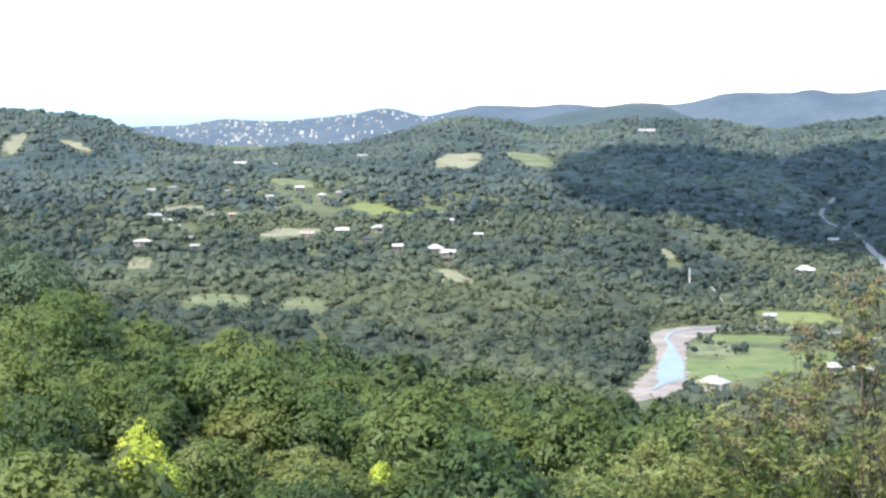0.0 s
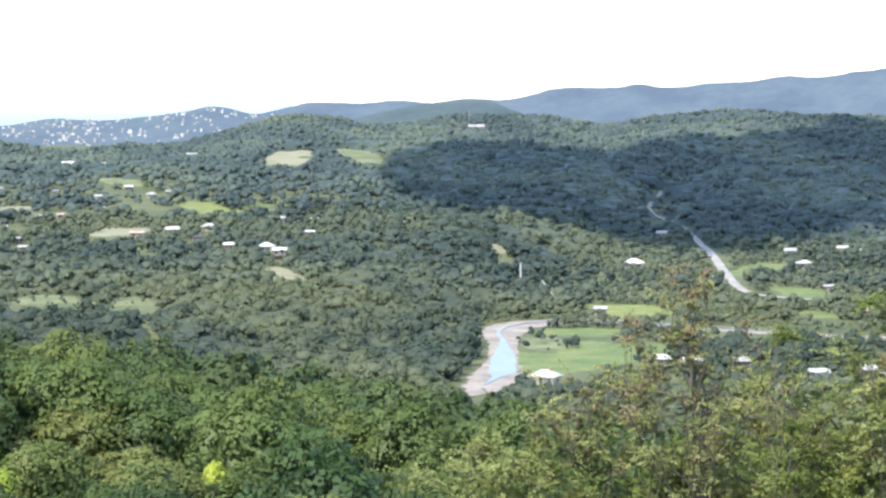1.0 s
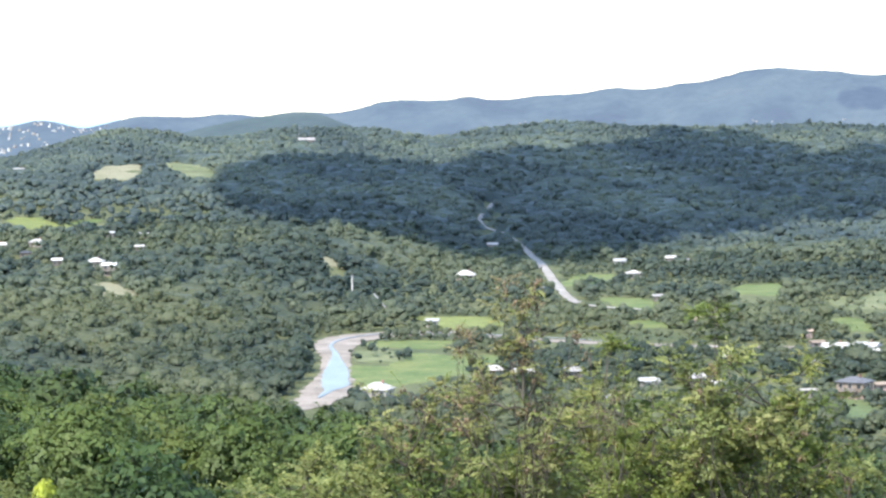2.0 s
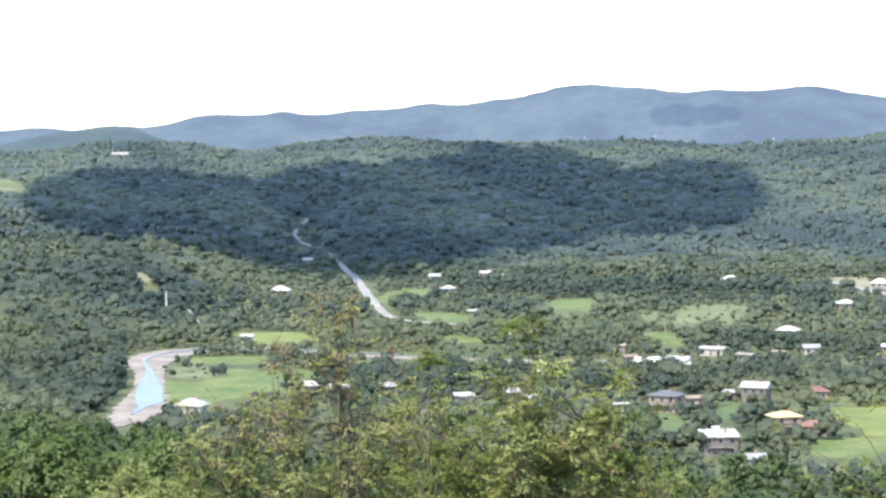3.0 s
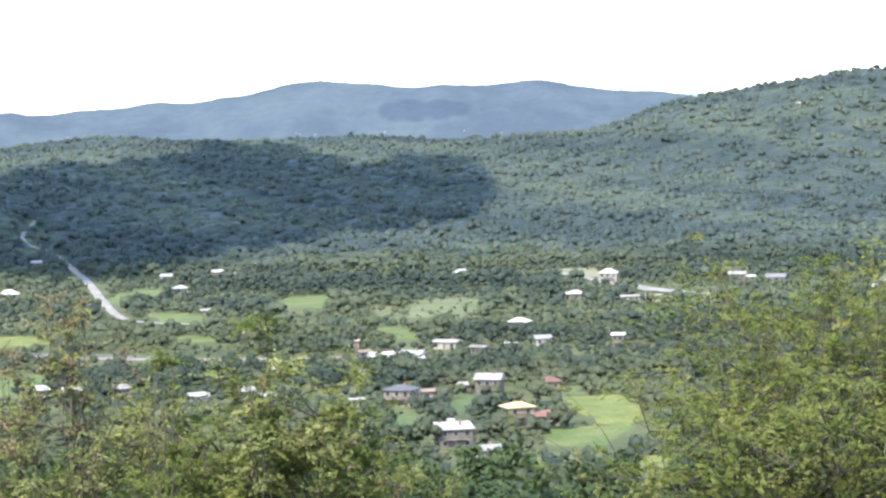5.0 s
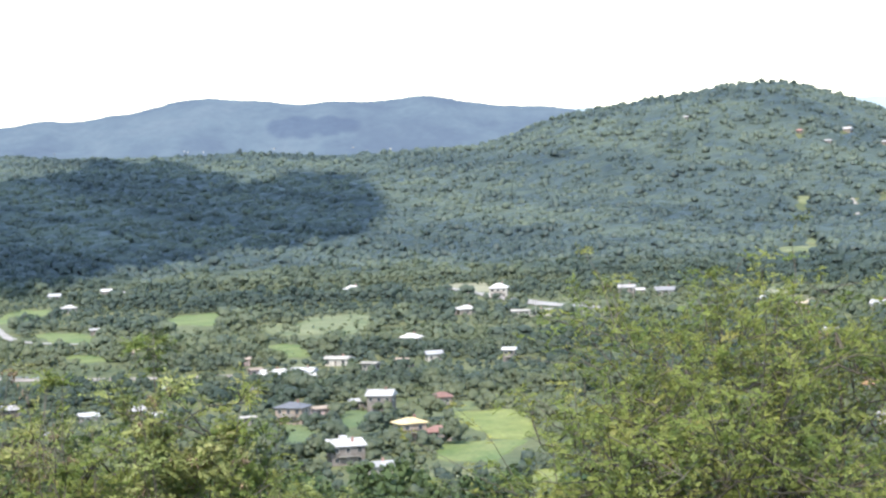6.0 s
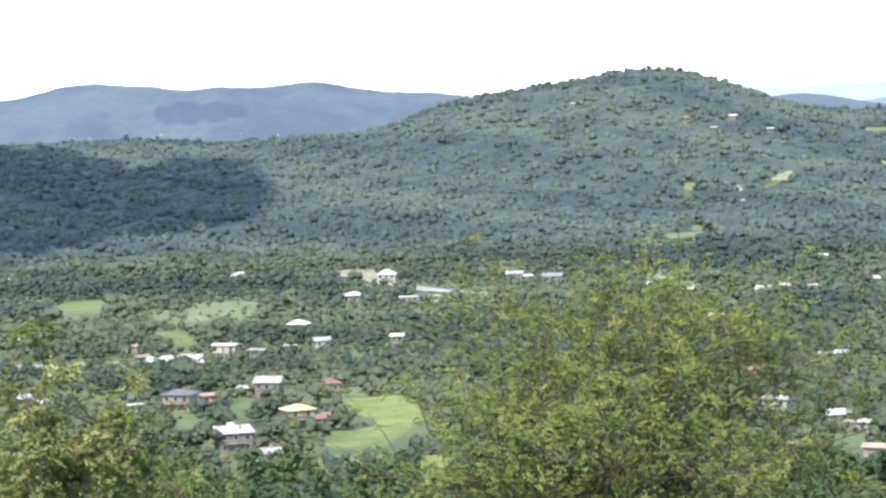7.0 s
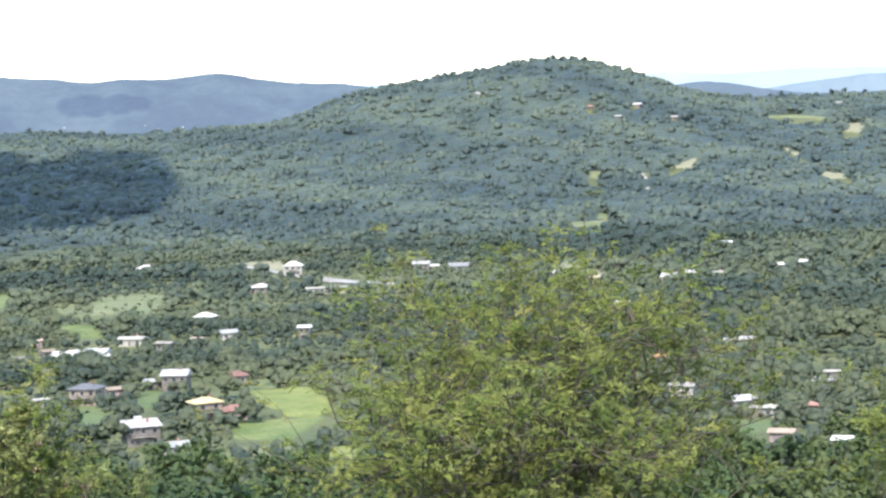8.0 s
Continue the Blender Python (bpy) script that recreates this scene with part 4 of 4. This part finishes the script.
house(348, 451, -52, 5.5, 4.2, "white", 1)
house(345, 472, -50, 7.6, 5.5, "tan", 1)
house(211, 555, -9, 9.0, 5.6, "gray", 1)
house(214, 587, -8, 11.9, 7.9, "flatwhite", 2)
house(374, 519, -60, 8.3, 6.9, "pale", 1)
house(384, 513, -32, 5.5, 3.9, "red", 1)
house(177, 634, -30, 5.5, 3.8, "pale", 1)
house(379, 538, -13, 8.5, 6.3, "gray", 1)
house(254, 617, -10, 8.6, 6.4, "red", 1)
house(247, 622, 0, 10.1, 8.3, "yellow", 2)
house(375, 562, -48, 9.1, 7.1, "pale", 2)
house(149, 676, 0, 7.2, 5.2, "gray", 1)
house(422, 556, -61, 5.5, 4.3, "white", 1)
house(85, 713, -31, 10.4, 8.2, "whitehip", 1)
house(217, 684, -6, 5.5, 3.6, "pale", 1)
house(231, 681, -43, 11.3, 9.2, "dark", 2)
house(437, 571, -43, 5.5, 4.1, "pale", 1)
house(244, 692, 3, 6.4, 4.7, "tan", 1)
house(195, 709, -10, 6.4, 5.1, "whitehip", 1)
house(175, 718, -9, 5.5, 4.0, "gray", 1)
house(174, 720, -2, 5.5, 4.1, "gray", 1)
house(266, 694, -35, 10.2, 8.4, "white", 2)
house(412, 625, -57, 10.3, 6.8, "orange", 2)
house(192, 725, -10, 5.7, 3.9, "white", 1)
house(261, 703, 2, 5.5, 4.1, "gray", 1)
house(193, 730, 7, 5.5, 4.5, "white", 1)
house(289, 698, -18, 7.9, 6.0, "red", 1)
house(427, 630, -29, 7.2, 5.5, "orange", 1)
house(139, 753, 2, 7.9, 6.1, "white", 1)
house(157, 753, 0, 8.6, 6.0, "white", 1)
house(133, 764, -16, 8.0, 6.3, "white", 1)
house(245, 760, -42, 5.5, 4.5, "gray", 1)
house(464, 664, -23, 5.6, 4.4, "white", 1)
house(471, 664, -49, 5.5, 4.3, "white", 1)
house(221, 787, -22, 6.2, 5.2, "white", 1)
house(426, 718, -19, 5.5, 4.2, "white", 1)
house(472, 692, -12, 5.5, 4.3, "gray", 1)
house(276, 794, 3, 5.5, 4.5, "white", 1)
house(269, 815, -6, 11.0, 7.8, "white", 1)
house(281, 814, -43, 11.1, 7.3, "gray", 1)
house(269, 837, 4, 5.5, 4.7, "tan", 1)
house(313, 827, -45, 7.4, 5.3, "pale", 1)
house(328, 829, -46, 7.5, 5.5, "tan", 1)
house(367, 815, -38, 5.7, 3.8, "white", 2)
house(418, 805, -22, 6.2, 5.0, "white", 1)
house(310, 855, -44, 12.7, 8.4, "pale", 1)
house(347, 845, -10, 7.7, 6.1, "gray", 1)
house(278, 879, -13, 5.5, 4.4, "tan", 1)
house(138, 958, -14, 6.0, 4.5, "gray", 1)
house(252, 934, -21, 13.0, 9.8, "tan", 1)
house(520, 822, -56, 8.7, 6.2, "white", 1)
house(367, 919, -46, 10.4, 7.0, "whitehip", 1)
house(261, 1056, -2, 5.5, 3.6, "white", 1)
house(616, 930, -48, 11.1, 9.4, "gray", 1)
house(584, 954, -37, 11.5, 8.9, "tan", 1)
house(3, 1130, -14, 7.7, 6.1, "white", 2)
house(643, 931, -41, 11.3, 8.0, "pale", 1)
house(635, 940, -48, 7.4, 6.1, "white", 1)
house(441, 1048, -18, 6.0, 4.4, "white", 1)
house(448, 1046, -11, 10.3, 7.5, "whitehip", 1)
house(219, 1125, 1, 7.9, 6.2, "gray", 1)
house(588, 993, -55, 7.5, 5.8, "white", 1)
house(689, 940, -24, 7.6, 5.3, "white", 1)
house(707, 947, -15, 5.5, 4.4, "white", 1)
house(-4, 1187, -14, 9.4, 7.9, "whitehip", 1)
house(-24, 1204, 6, 5.9, 5.0, "white", 1)
house(-131, 1203, 18, 5.5, 3.9, "white", 1)
house(561, 1090, -33, 10.5, 6.9, "white", 2)
house(721, 992, -31, 8.8, 7.5, "white", 1)
house(583, 1088, -34, 12.7, 8.3, "gray", 1)
house(574, 1100, -16, 5.5, 4.2, "white", 1)
house(-163, 1236, -6, 11.2, 7.4, "pink", 1)
house(288, 1222, 9, 8.6, 6.2, "whitehip", 1)
house(512, 1149, -30, 12.3, 9.7, "whitehip", 2)
house(198, 1244, -15, 13.0, 10.0, "whitehip", 1)
house(-42, 1261, -4, 7.3, 5.8, "dark", 1)
house(-141, 1264, -18, 5.5, 4.2, "white", 1)
house(20, 1287, 21, 5.5, 3.6, "white", 1)
house(-77, 1293, -3, 9.4, 6.6, "tan", 1)
house(459, 1238, -15, 12.0, 8.5, "whitehip", 1)
house(-59, 1321, 15, 9.2, 6.6, "white", 1)
house(-38, 1342, -4, 10.7, 7.3, "whitehip", 1)
house(304, 1324, -19, 8.1, 6.7, "gray", 1)
house(778, 1114, -41, 6.1, 4.3, "white", 1)
house(342, 1318, -10, 5.5, 3.7, "white", 1)
house(-159, 1356, -17, 5.5, 4.7, "white", 1)
house(339, 1339, 8, 7.1, 5.7, "white", 1)
house(25, 1404, -7, 5.5, 4.1, "white", 1)
house(-171, 1410, 29, 6.2, 5.0, "white", 1)
house(4, 1420, -14, 7.3, 5.2, "gray", 1)
house(-185, 1459, 29, 9.6, 7.0, "gray", 1)
house(-149, 1463, 28, 5.5, 3.7, "gray", 1)
house(-136, 1474, 17, 6.4, 4.6, "tan", 1)
house(258, 1503, -16, 7.8, 6.2, "white", 1)
house(-114, 1541, -10, 5.5, 4.1, "pink", 1)
house(-163, 1655, -8, 5.5, 3.7, "white", 1)
house(-126, 1660, 26, 6.7, 5.3, "gray", 1)
house(-89, 1675, 15, 7.8, 5.7, "whitehip", 1)
house(-77, 1699, -11, 5.5, 4.4, "white", 1)
house(-160, 1698, -19, 5.5, 4.2, "gray", 1)
house(-217, 1697, -7, 6.9, 4.9, "gray", 1)
house(-204, 1717, 19, 6.0, 4.1, "gray", 1)
house(-109, 1734, -2, 7.0, 5.0, "white", 1)
house(-149, 2005, 26, 14.5, 9.7, "white", 1)
house(-169, 2026, 17, 13.5, 9.7, "tan", 1)
house(-184, 2073, -9, 21.0, 12.0, "white", 1)
house(-74, 2094, 14, 11.5, 9.3, "white", 1)
house(1139, 1801, -38, 6.9, 5.2, "white", 1)
house(1133, 1841, -10, 7.0, 5.2, "red", 1)
house(1207, 1810, -29, 7.8, 6.0, "white", 1)
house(1191, 1848, -57, 9.0, 7.5, "white", 1)
house(1078, 1961, -43, 7.3, 5.0, "white", 1)
house(213, 2388, 0, 21.0, 12.0, "white", 1)
house(1512, 1954, -26, 12.1, 10.2, "pale", 1)
house(1624, 2052, -33, 8.5, 6.5, "white", 1)


house(468, 1010, -22, 26.0, 6.0, "pale", 1)


def post(x, y, high, wide, lean, label):
    ob = tagged(new("mast"), label, "mast")
    bm = bmesh.new()
    bmesh.ops.create_cone(bm, cap_ends=True, segments=10, radius1=wide, radius2=wide * 0.7, depth=high, matrix=Matrix.Translation((0, 0, high / 2)))
    part("pole", bm, PAINT["white"], ob)
    part("cap", block(bmesh.new(), -wide, wide, -wide, wide, high, high + wide), PAINT["grey"], ob)
    part("footing", block(bmesh.new(), -wide * 1.8, wide * 1.8, -wide * 1.8, wide * 1.8, -1, 0.3), PAINT["pale"], ob)
    ob.matrix_world = pose(x, y, height(x, y), 0, lean, 0)
    YARDS.append((x - 3, y - 25, 5, 32, 6))


post(123, 1134, 9.5, 0.5, 0, "tall white mast standing among dark trees")
post(131, 1063, 8.5, 0.45, -38, "leaning white mast among bushes by the river")
post(458, 985, 10, 0.14, 0, "grey utility pole beside a long pale shed")
post(478, 975, 10, 0.14, 0, "grey utility pole among dark valley trees")
post(211, 2453, 17, 0.16, 0, "thin white radio mast on the wooded ridge")


def make_town():
    """The far town on its hill: pale blocks and houses."""
    rng = np.random.RandomState(12)
    kinds = []
    for tone, top, w, d, h in (("white", "pale", 12, 10, 7), ("pale", "grey", 14, 10, 9), ("white", "white", 18, 10, 6), ("pale", "tan", 11, 9, 6), ("white", "grey", 9, 9, 14)):
        ob = tagged(new("town_house"), tone + "-walled building of the distant town on the hazy hill", "house", "town houses")
        part("wall", block(bmesh.new(), -w / 2, w / 2, -d / 2, d / 2, -4, h), PAINT[tone], ob)
        part("roof", roof_mesh(w, d, h, 2.2, "hip"), PAINT[top], ob)
        kinds.append(ob)
    spots = []
    while len(spots) < 270:
        a, r = rng.uniform(-7.6, 0.2), rng.uniform(4330, 4640)
        if rng.rand() < 0.25 + 0.75 * math.exp(-((a + 4.6) / 1.2) ** 2) + 0.6 * math.exp(-((a + 2.0) / 0.7) ** 2):
            spots.append((a, r))
    while len(spots) < 284:
        a, r = rng.uniform(9, 24), rng.uniform(4340, 4480)
        if 64 < float(peaks(np.array([r * math.sin(radians(a))]), np.array([r * math.cos(radians(a))]))[0]) < 80:
            spots.append((a, r))
    for i, (a, r) in enumerate(spots):
        x, y = r * math.sin(radians(a)), r * math.cos(radians(a))
        z = float(peaks(np.array([x]), np.array([y]))[0])
        m = pose(x, y, z, 0, 0, -a + rng.uniform(-40, 40))
        ob = kinds[i] if i < 5 else copy_thing(kinds[rng.randint(5)], m)
        k = rng.uniform(0.2, 0.46) * (1.0 if a < 5 else 0.55)
        ob.matrix_basis = m @ Matrix.Diagonal((k, k, k, 1))


make_town()
make_canopy()
make_woods()
make_near_trees()
# ---- plants close to the viewpoint ----
def tube(path, radii, sides=6):
    """Verts and quads of a tapered limb along a path."""
    p = np.array(path, float)
    way = np.gradient(p, axis=0)
    way /= np.linalg.norm(way, axis=1)[:, None] + 1e-9
    side = np.cross(way, (0.31, 0.52, 0.79))
    side /= np.linalg.norm(side, axis=1)[:, None] + 1e-9
    other = np.cross(way, side)
    a = np.linspace(0, math.tau, sides, endpoint=False)
    v = p[:, None] + (np.cos(a)[None, :, None] * side[:, None] + np.sin(a)[None, :, None] * other[:, None]) * np.array(radii)[:, None, None]
    n = len(p)
    f = [(k * sides + i, k * sides + (i + 1) % sides, (k + 1) * sides + (i + 1) % sides, (k + 1) * sides + i) for k in range(n - 1) for i in range(sides)]
    return v.reshape(-1, 3), np.array(f)


def bent(rng, a, b, n, sag):
    """A limb's path from a to b, first steep, then leaning out, with kinks."""
    t = np.linspace(0, 1, n)[:, None]
    mid = a + (b - a) * np.array([0.35, 0.35, 0.6])
    p = (1 - t) ** 2 * a + 2 * t * (1 - t) * mid + t * t * b
    p[1:-1] += rng.normal(size=(n - 2, 3)) * sag * np.linalg.norm(b - a)
    return p


def leafy(name, label, category, base, top, half, stems, limbs, twigs, leaves, leaf, mat, tints, seed, hollow=0.5, pods=0):
    """A tree or shrub: stems from the base, limbs and twigs that fill a crown round top, pinnate leaves along the twigs."""
    rng = np.random.RandomState(seed)
    base, top, half = np.array(base, float), np.array(top, float), np.array(half, float)
    ob = tagged(new(name), label, category)
    parts, tips, paths = [], [], []

    def inside(k, lift=0.0):
        d = rng.normal(size=3)
        d /= np.linalg.norm(d)
        d[2] = d[2] * 0.9 + lift
        return top + d * half * (hollow + (1 - hollow) * rng.rand()) * k

    for i in range(stems):
        foot = base + np.append(rng.normal(size=2) * 0.12, 0)
        end = top + half * np.array([(i - (stems - 1) / 2) / max(stems, 1) * 1.1, rng.uniform(-0.4, 0.4), rng.uniform(0.1, 0.75)])
        p = bent(rng, foot, end, 12, 0.012)
        paths.append(p)
        parts.append(tube(p, np.linspace(0.075, 0.014, 12) * (half[0] / 2.75) ** 0.8))
    for i in range(limbs):
        p0 = paths[rng.randint(stems)]
        a = p0[rng.randint(5, 12)]
        b = inside(0.95, 0.25)
        p = bent(rng, a, b, 8, 0.025)
        paths.append(p)
        parts.append(tube(p, np.linspace(0.02, 0.005, 8) * min(1.0, 0.4 + half[0] / 4.5), 5))
    for i in range(twigs):
        p0 = paths[rng.randint(stems, len(paths))] if limbs else paths[rng.randint(stems)]
        a = p0[rng.randint(2, len(p0))]
        away = (a - top) / half
        away = away / (np.linalg.norm(away) + 0.3)
        b = a + (rng.normal(size=3) * np.array([0.3, 0.3, 0.2]) + away * 0.22 + np.array([0, 0, 0.16])) * half.mean() * 0.45
        parts.append(tube(bent(rng, a, b, 4, 0.03), np.linspace(0.007, 0.003, 4), 4))
        tips.append((a, b))
    for k, (v, f) in enumerate(parts[:stems + limbs]):
        piece = "stem" if k < stems else "limb"
        new(piece, mesh_of(piece, v, f, BARK)).parent = ob
    vs, fs, n0 = [], [], 0
    for v, f in parts[stems + limbs:]:
        vs.append(v)
        fs.append(f + n0)
        n0 += len(v)
    fine = new("twig", mesh_of("twig", np.concatenate(vs), np.concatenate(fs), BARK))
    fine.parent = ob
    tagged(fine, kind="stuff")
    # leaves: a stalk with pairs of leaflets
    A, B = np.array([t[0] for t in tips]), np.array([t[1] for t in tips])
    w = rng.randint(0, len(tips), leaves)
    node = np.array([0.45, 0.75, 1.0, 1.0])[rng.randint(0, 4, leaves)][:, None]
    root = A[w] + (B - A)[w] * node + rng.normal(size=(leaves, 3)) * 0.022
    d = rng.normal(size=(leaves, 3)) * np.array([1, 1, 0.55]) + np.array([0, 0, 0.05])
    d /= np.linalg.norm(d, axis=1)[:, None]
    s = np.cross(d, rng.normal(size=(leaves, 3)) * 0.4 + np.array([0, 0, 1]))
    s /= np.linalg.norm(s, axis=1)[:, None] + 1e-9
    long = 1.28 * leaf * rng.uniform(0.7, 1.3, (leaves, 1))
    tint = np.repeat(np.clip(rng.normal(tints[0], tints[1], len(tips)), 0, 1)[w], 11 * 4)
    quads = []
    for k in range(11):
        at = (0.25 + 0.75 * (k // 2) / 5) * long
        out = (s * (1 if k % 2 else -1) + d * 0.45 + rng.normal(size=(leaves, 3)) * 0.25) if k < 10 else d
        out = out / np.linalg.norm(out, axis=1)[:, None]
        c = root + d * at
        wide = np.cross(out, rng.normal(size=(leaves, 3)))
        wide /= np.linalg.norm(wide, axis=1)[:, None] + 1e-9
        ll = long * 0.27
        quads.append(np.stack([c, c + out * ll * 0.5 + wide * ll * 0.27, c + out * ll, c + out * ll * 0.5 - wide * ll * 0.27], 1))
    v = np.stack(quads, 1).reshape(-1, 3)
    o = (root - root.mean(0)) / (root.std(0) * 1.8)
    o = o / (np.linalg.norm(o, axis=1)[:, None] + 0.3) * 0.7 + rng.normal(size=(leaves, 3)) * 0.3 + np.array([0, -0.2, 0.6])
    o = o + (rng.normal(size=(len(tips), 3)) * 0.25)[w] + np.array([0, -0.1, 0.25])
    o = np.repeat(o / np.linalg.norm(o, axis=1)[:, None], 11 * 4, axis=0)
    if pods:
        pick = np.repeat(rng.randint(0, len(tips), pods), 12)
        c = B[pick] + rng.normal(size=(len(pick), 3)) * 0.035
        down = rng.normal(size=(len(pick), 3)) * 0.45 - np.array([0, 0, 1.0])
        down /= np.linalg.norm(down, axis=1)[:, None]
        flat = np.cross(down, rng.normal(size=(len(pick), 3)))
        flat /= np.linalg.norm(flat, axis=1)[:, None]
        thick = np.cross(down, flat)
        long_pod = rng.uniform(0.05, 0.085, (len(pick), 1))
        pv = np.stack([c, c + down * long_pod * 0.5 + flat * 0.010, c + down * long_pod, c + down * long_pod * 0.5 - flat * 0.010, c + down * long_pod * 0.5 + thick * 0.004], 1).reshape(-1, 3)
        pf = np.concatenate([np.arange(len(pick))[:, None] * 5 + np.array(q) for q in ((0, 1, 4), (1, 2, 4), (2, 3, 4), (3, 0, 4), (0, 3, 1), (1, 3, 2))])
        clusters = new("seed_head", mesh_of("seed_head", pv, pf, SEED))
        clusters.parent = ob
        tagged(clusters, "dry brown seed pods in hanging clusters", kind="stuff")
    new("foliage", mesh_of("foliage", v, np.arange(len(v)).reshape(-1, 4), mat, tint, o)).parent = ob
    return ob


def stand(turn, tilt, far):
    """A point at that many degrees to the right and up, that far off."""
    a, e = radians(turn), radians(tilt)
    return np.array([math.sin(a) * math.cos(e), math.cos(a) * math.cos(e), math.sin(e)]) * far + np.array([0, 0, EYE])


def close_plant(turn, tilt, far, wide, tall, *rest):
    c = stand(turn, tilt, far)
    foot = np.array([c[0], c[1], height(c[0], c[1]) - 0.2])
    return leafy(rest[0], rest[1], rest[2], foot, c, (wide, wide * 0.8, tall), *rest[3:])


close_plant(30.1, -8.9, 28, 3.9, 2.25, "locust_tree", "locust tree with an airy yellow-green crown of feathery leaves", "tree",
            7, 120, 1700, 21000, 0.108, LOCUST_LEAVES, (0.33, 0.25), 21, 0.5, 25)
close_plant(10.73, -5.75, 23, 0.5, 0.86, "shrub", "slender half-bare shrub with brown seed clusters and thin twigs", "shrub",
            1, 20, 80, 280, 0.105, DRY_LEAVES, (0.55, 0.25), 22, 0.3, 26)
close_plant(10.65, -8.0, 23, 1.15, 0.75, "shrub", "spindly olive-green shrub with many bare twigs", "shrub",
            1, 24, 120, 620, 0.112, DRY_LEAVES, (0.2, 0.2), 23, 0.5, 30)
close_plant(15.9, -7.7, 22, 0.9, 0.8, "shrub", "leafy yellow-green shrub with reddish tips and thin stems", "shrub",
            2, 28, 150, 1500, 0.119, DRY_LEAVES, (0.15, 0.25), 24, 0.5, 30)
close_plant(13.4, -8.6, 24, 1.25, 0.75, "shrub", "tangled olive shrub with sparse leaves below the viewpoint", "shrub",
            2, 28, 140, 1000, 0.119, DRY_LEAVES, (0.2, 0.25), 25, 0.5, 30)
close_plant(7.8, -8.4, 24, 0.85, 0.8, "shrub", "thin shrub with brownish leaves and bare tips", "shrub",
            1, 22, 100, 380, 0.112, DRY_LEAVES, (0.35, 0.25), 26, 0.5, 30)
close_plant(9.1, -6.6, 24, 0.3, 0.62, "shrub", "nearly bare sapling with brown pods at the twig ends", "shrub",
            1, 12, 50, 221, 0.098, DRY_LEAVES, (0.6, 0.25), 32, 0.5, 36)
close_plant(12.3, -7.4, 25, 0.6, 0.7, "shrub", "thin olive shrub with drooping twigs", "shrub",
            1, 20, 110, 400, 0.112, DRY_LEAVES, (0.3, 0.25), 31, 0.5, 26)
close_plant(12.9, -5.85, 22, 0.24, 0.26, "shrub", "bright green leafy shoot above the tangled shrubs", "shrub",
            1, 6, 28, 300, 0.10, LOCUST_LEAVES, (0.1, 0.1), 33)
close_plant(14.4, -9.0, 23, 1.3, 0.8, "shrub", "dense yellow-green sapling thicket of feathery leaves", "shrub",
            2, 28, 170, 1700, 0.11, LOCUST_LEAVES, (0.2, 0.25), 34, 0.5, 16)
close_plant(17.3, -8.6, 22, 0.62, 0.95, "shrub", "leafy young locust with olive feathery leaves", "shrub",
            2, 18, 130, 1300, 0.10, LOCUST_LEAVES, (0.25, 0.25), 35, 0.5, 14)
for bearing, label, mat, seed in ((5.6, "low leafy olive thicket below the viewpoint", DRY_LEAVES, 41), (8.9, "low yellow-green thicket of feathery leaves", LOCUST_LEAVES, 42),
                                  (11.9, "low dry thicket with brownish leaves", DRY_LEAVES, 43), (14.9, "low thicket of young locust shoots", LOCUST_LEAVES, 44), (17.6, "low olive thicket on the slope edge", DRY_LEAVES, 45)):
    close_plant(bearing, -9.9, 24, 1.2, 0.6, "shrub", label, "shrub", 2, 30, 190, 2000, 0.12, mat, (0.12, 0.2), seed)
close_plant(15.1, -5.4, 22, 0.2, 0.34, "shrub", "bright green young shoot with feathery leaves", "shrub",
            1, 5, 24, 260, 0.10, LOCUST_LEAVES, (0.1, 0.1), 27)
close_plant(39.1, -9.0, 26, 0.72, 0.85, "shrub", "yellow-green leafy bush on the slope edge", "shrub",
            3, 20, 200, 2200, 0.10, LOCUST_LEAVES, (0.3, 0.2), 28)


for k, (bearing, far, tall, radius) in enumerate(((-3.9, 2620, 15, 5.5), (-3.6, 2600, 12, 5), (-4.85, 2640, 13, 3), (17.65, 2620, 13, 5), (16.3, 2630, 10, 3.5), (36.1, 2600, 13, 5.5), (36.35, 2605, 15, 6),
                                                  (36.6, 2600, 12, 5), (37.6, 2610, 12, 5), (37.9, 2600, 13, 5), (38.4, 2615, 11, 4.5), (31.2, 2420, 11, 4), (31.5, 2425, 10, 4))):
    ridge_tree(bearing, far, tall, radius, k)


def yellow_tree(turn, far, foot_drop, radius, label):
    rng = np.random.RandomState(int(far * 10 + radius * 7))
    x, y = math.sin(radians(turn)) * far, math.cos(radians(turn)) * far
    z = height(x, y)
    v, f, o, tufted = clump_crown(rng, 11, 11, 30, 0.045)
    ob = tagged(new("yellow_tree"), label, "tree")
    taper = np.stack([1.3 - 0.36 * v[:, 2], 1.3 - 0.36 * v[:, 2], np.full(len(v), 1.2)], 1)
    crown_z = 90 - far * math.tan(radians(foot_drop)) - z
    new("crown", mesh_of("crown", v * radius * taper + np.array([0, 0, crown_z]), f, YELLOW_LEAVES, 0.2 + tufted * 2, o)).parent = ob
    tv, tf = tube([(0, 0, -0.5), (0.1, 0, crown_z * 0.5), (0, 0.1, crown_z + radius)], (0.2, 0.15, 0.06), 8)
    new("trunk", mesh_of("trunk", tv, tf, BARK)).parent = ob
    ob.matrix_world = pose(x, y, z, 0, 0, 30)


yellow_tree(-7.55, 186, 9.85, 3.0, "bright yellow-leaved young tree among the green hillside woods")
yellow_tree(-1.6, 184, 9.5, 1.1, "small bright yellow-leaved bush among the green hillside woods")
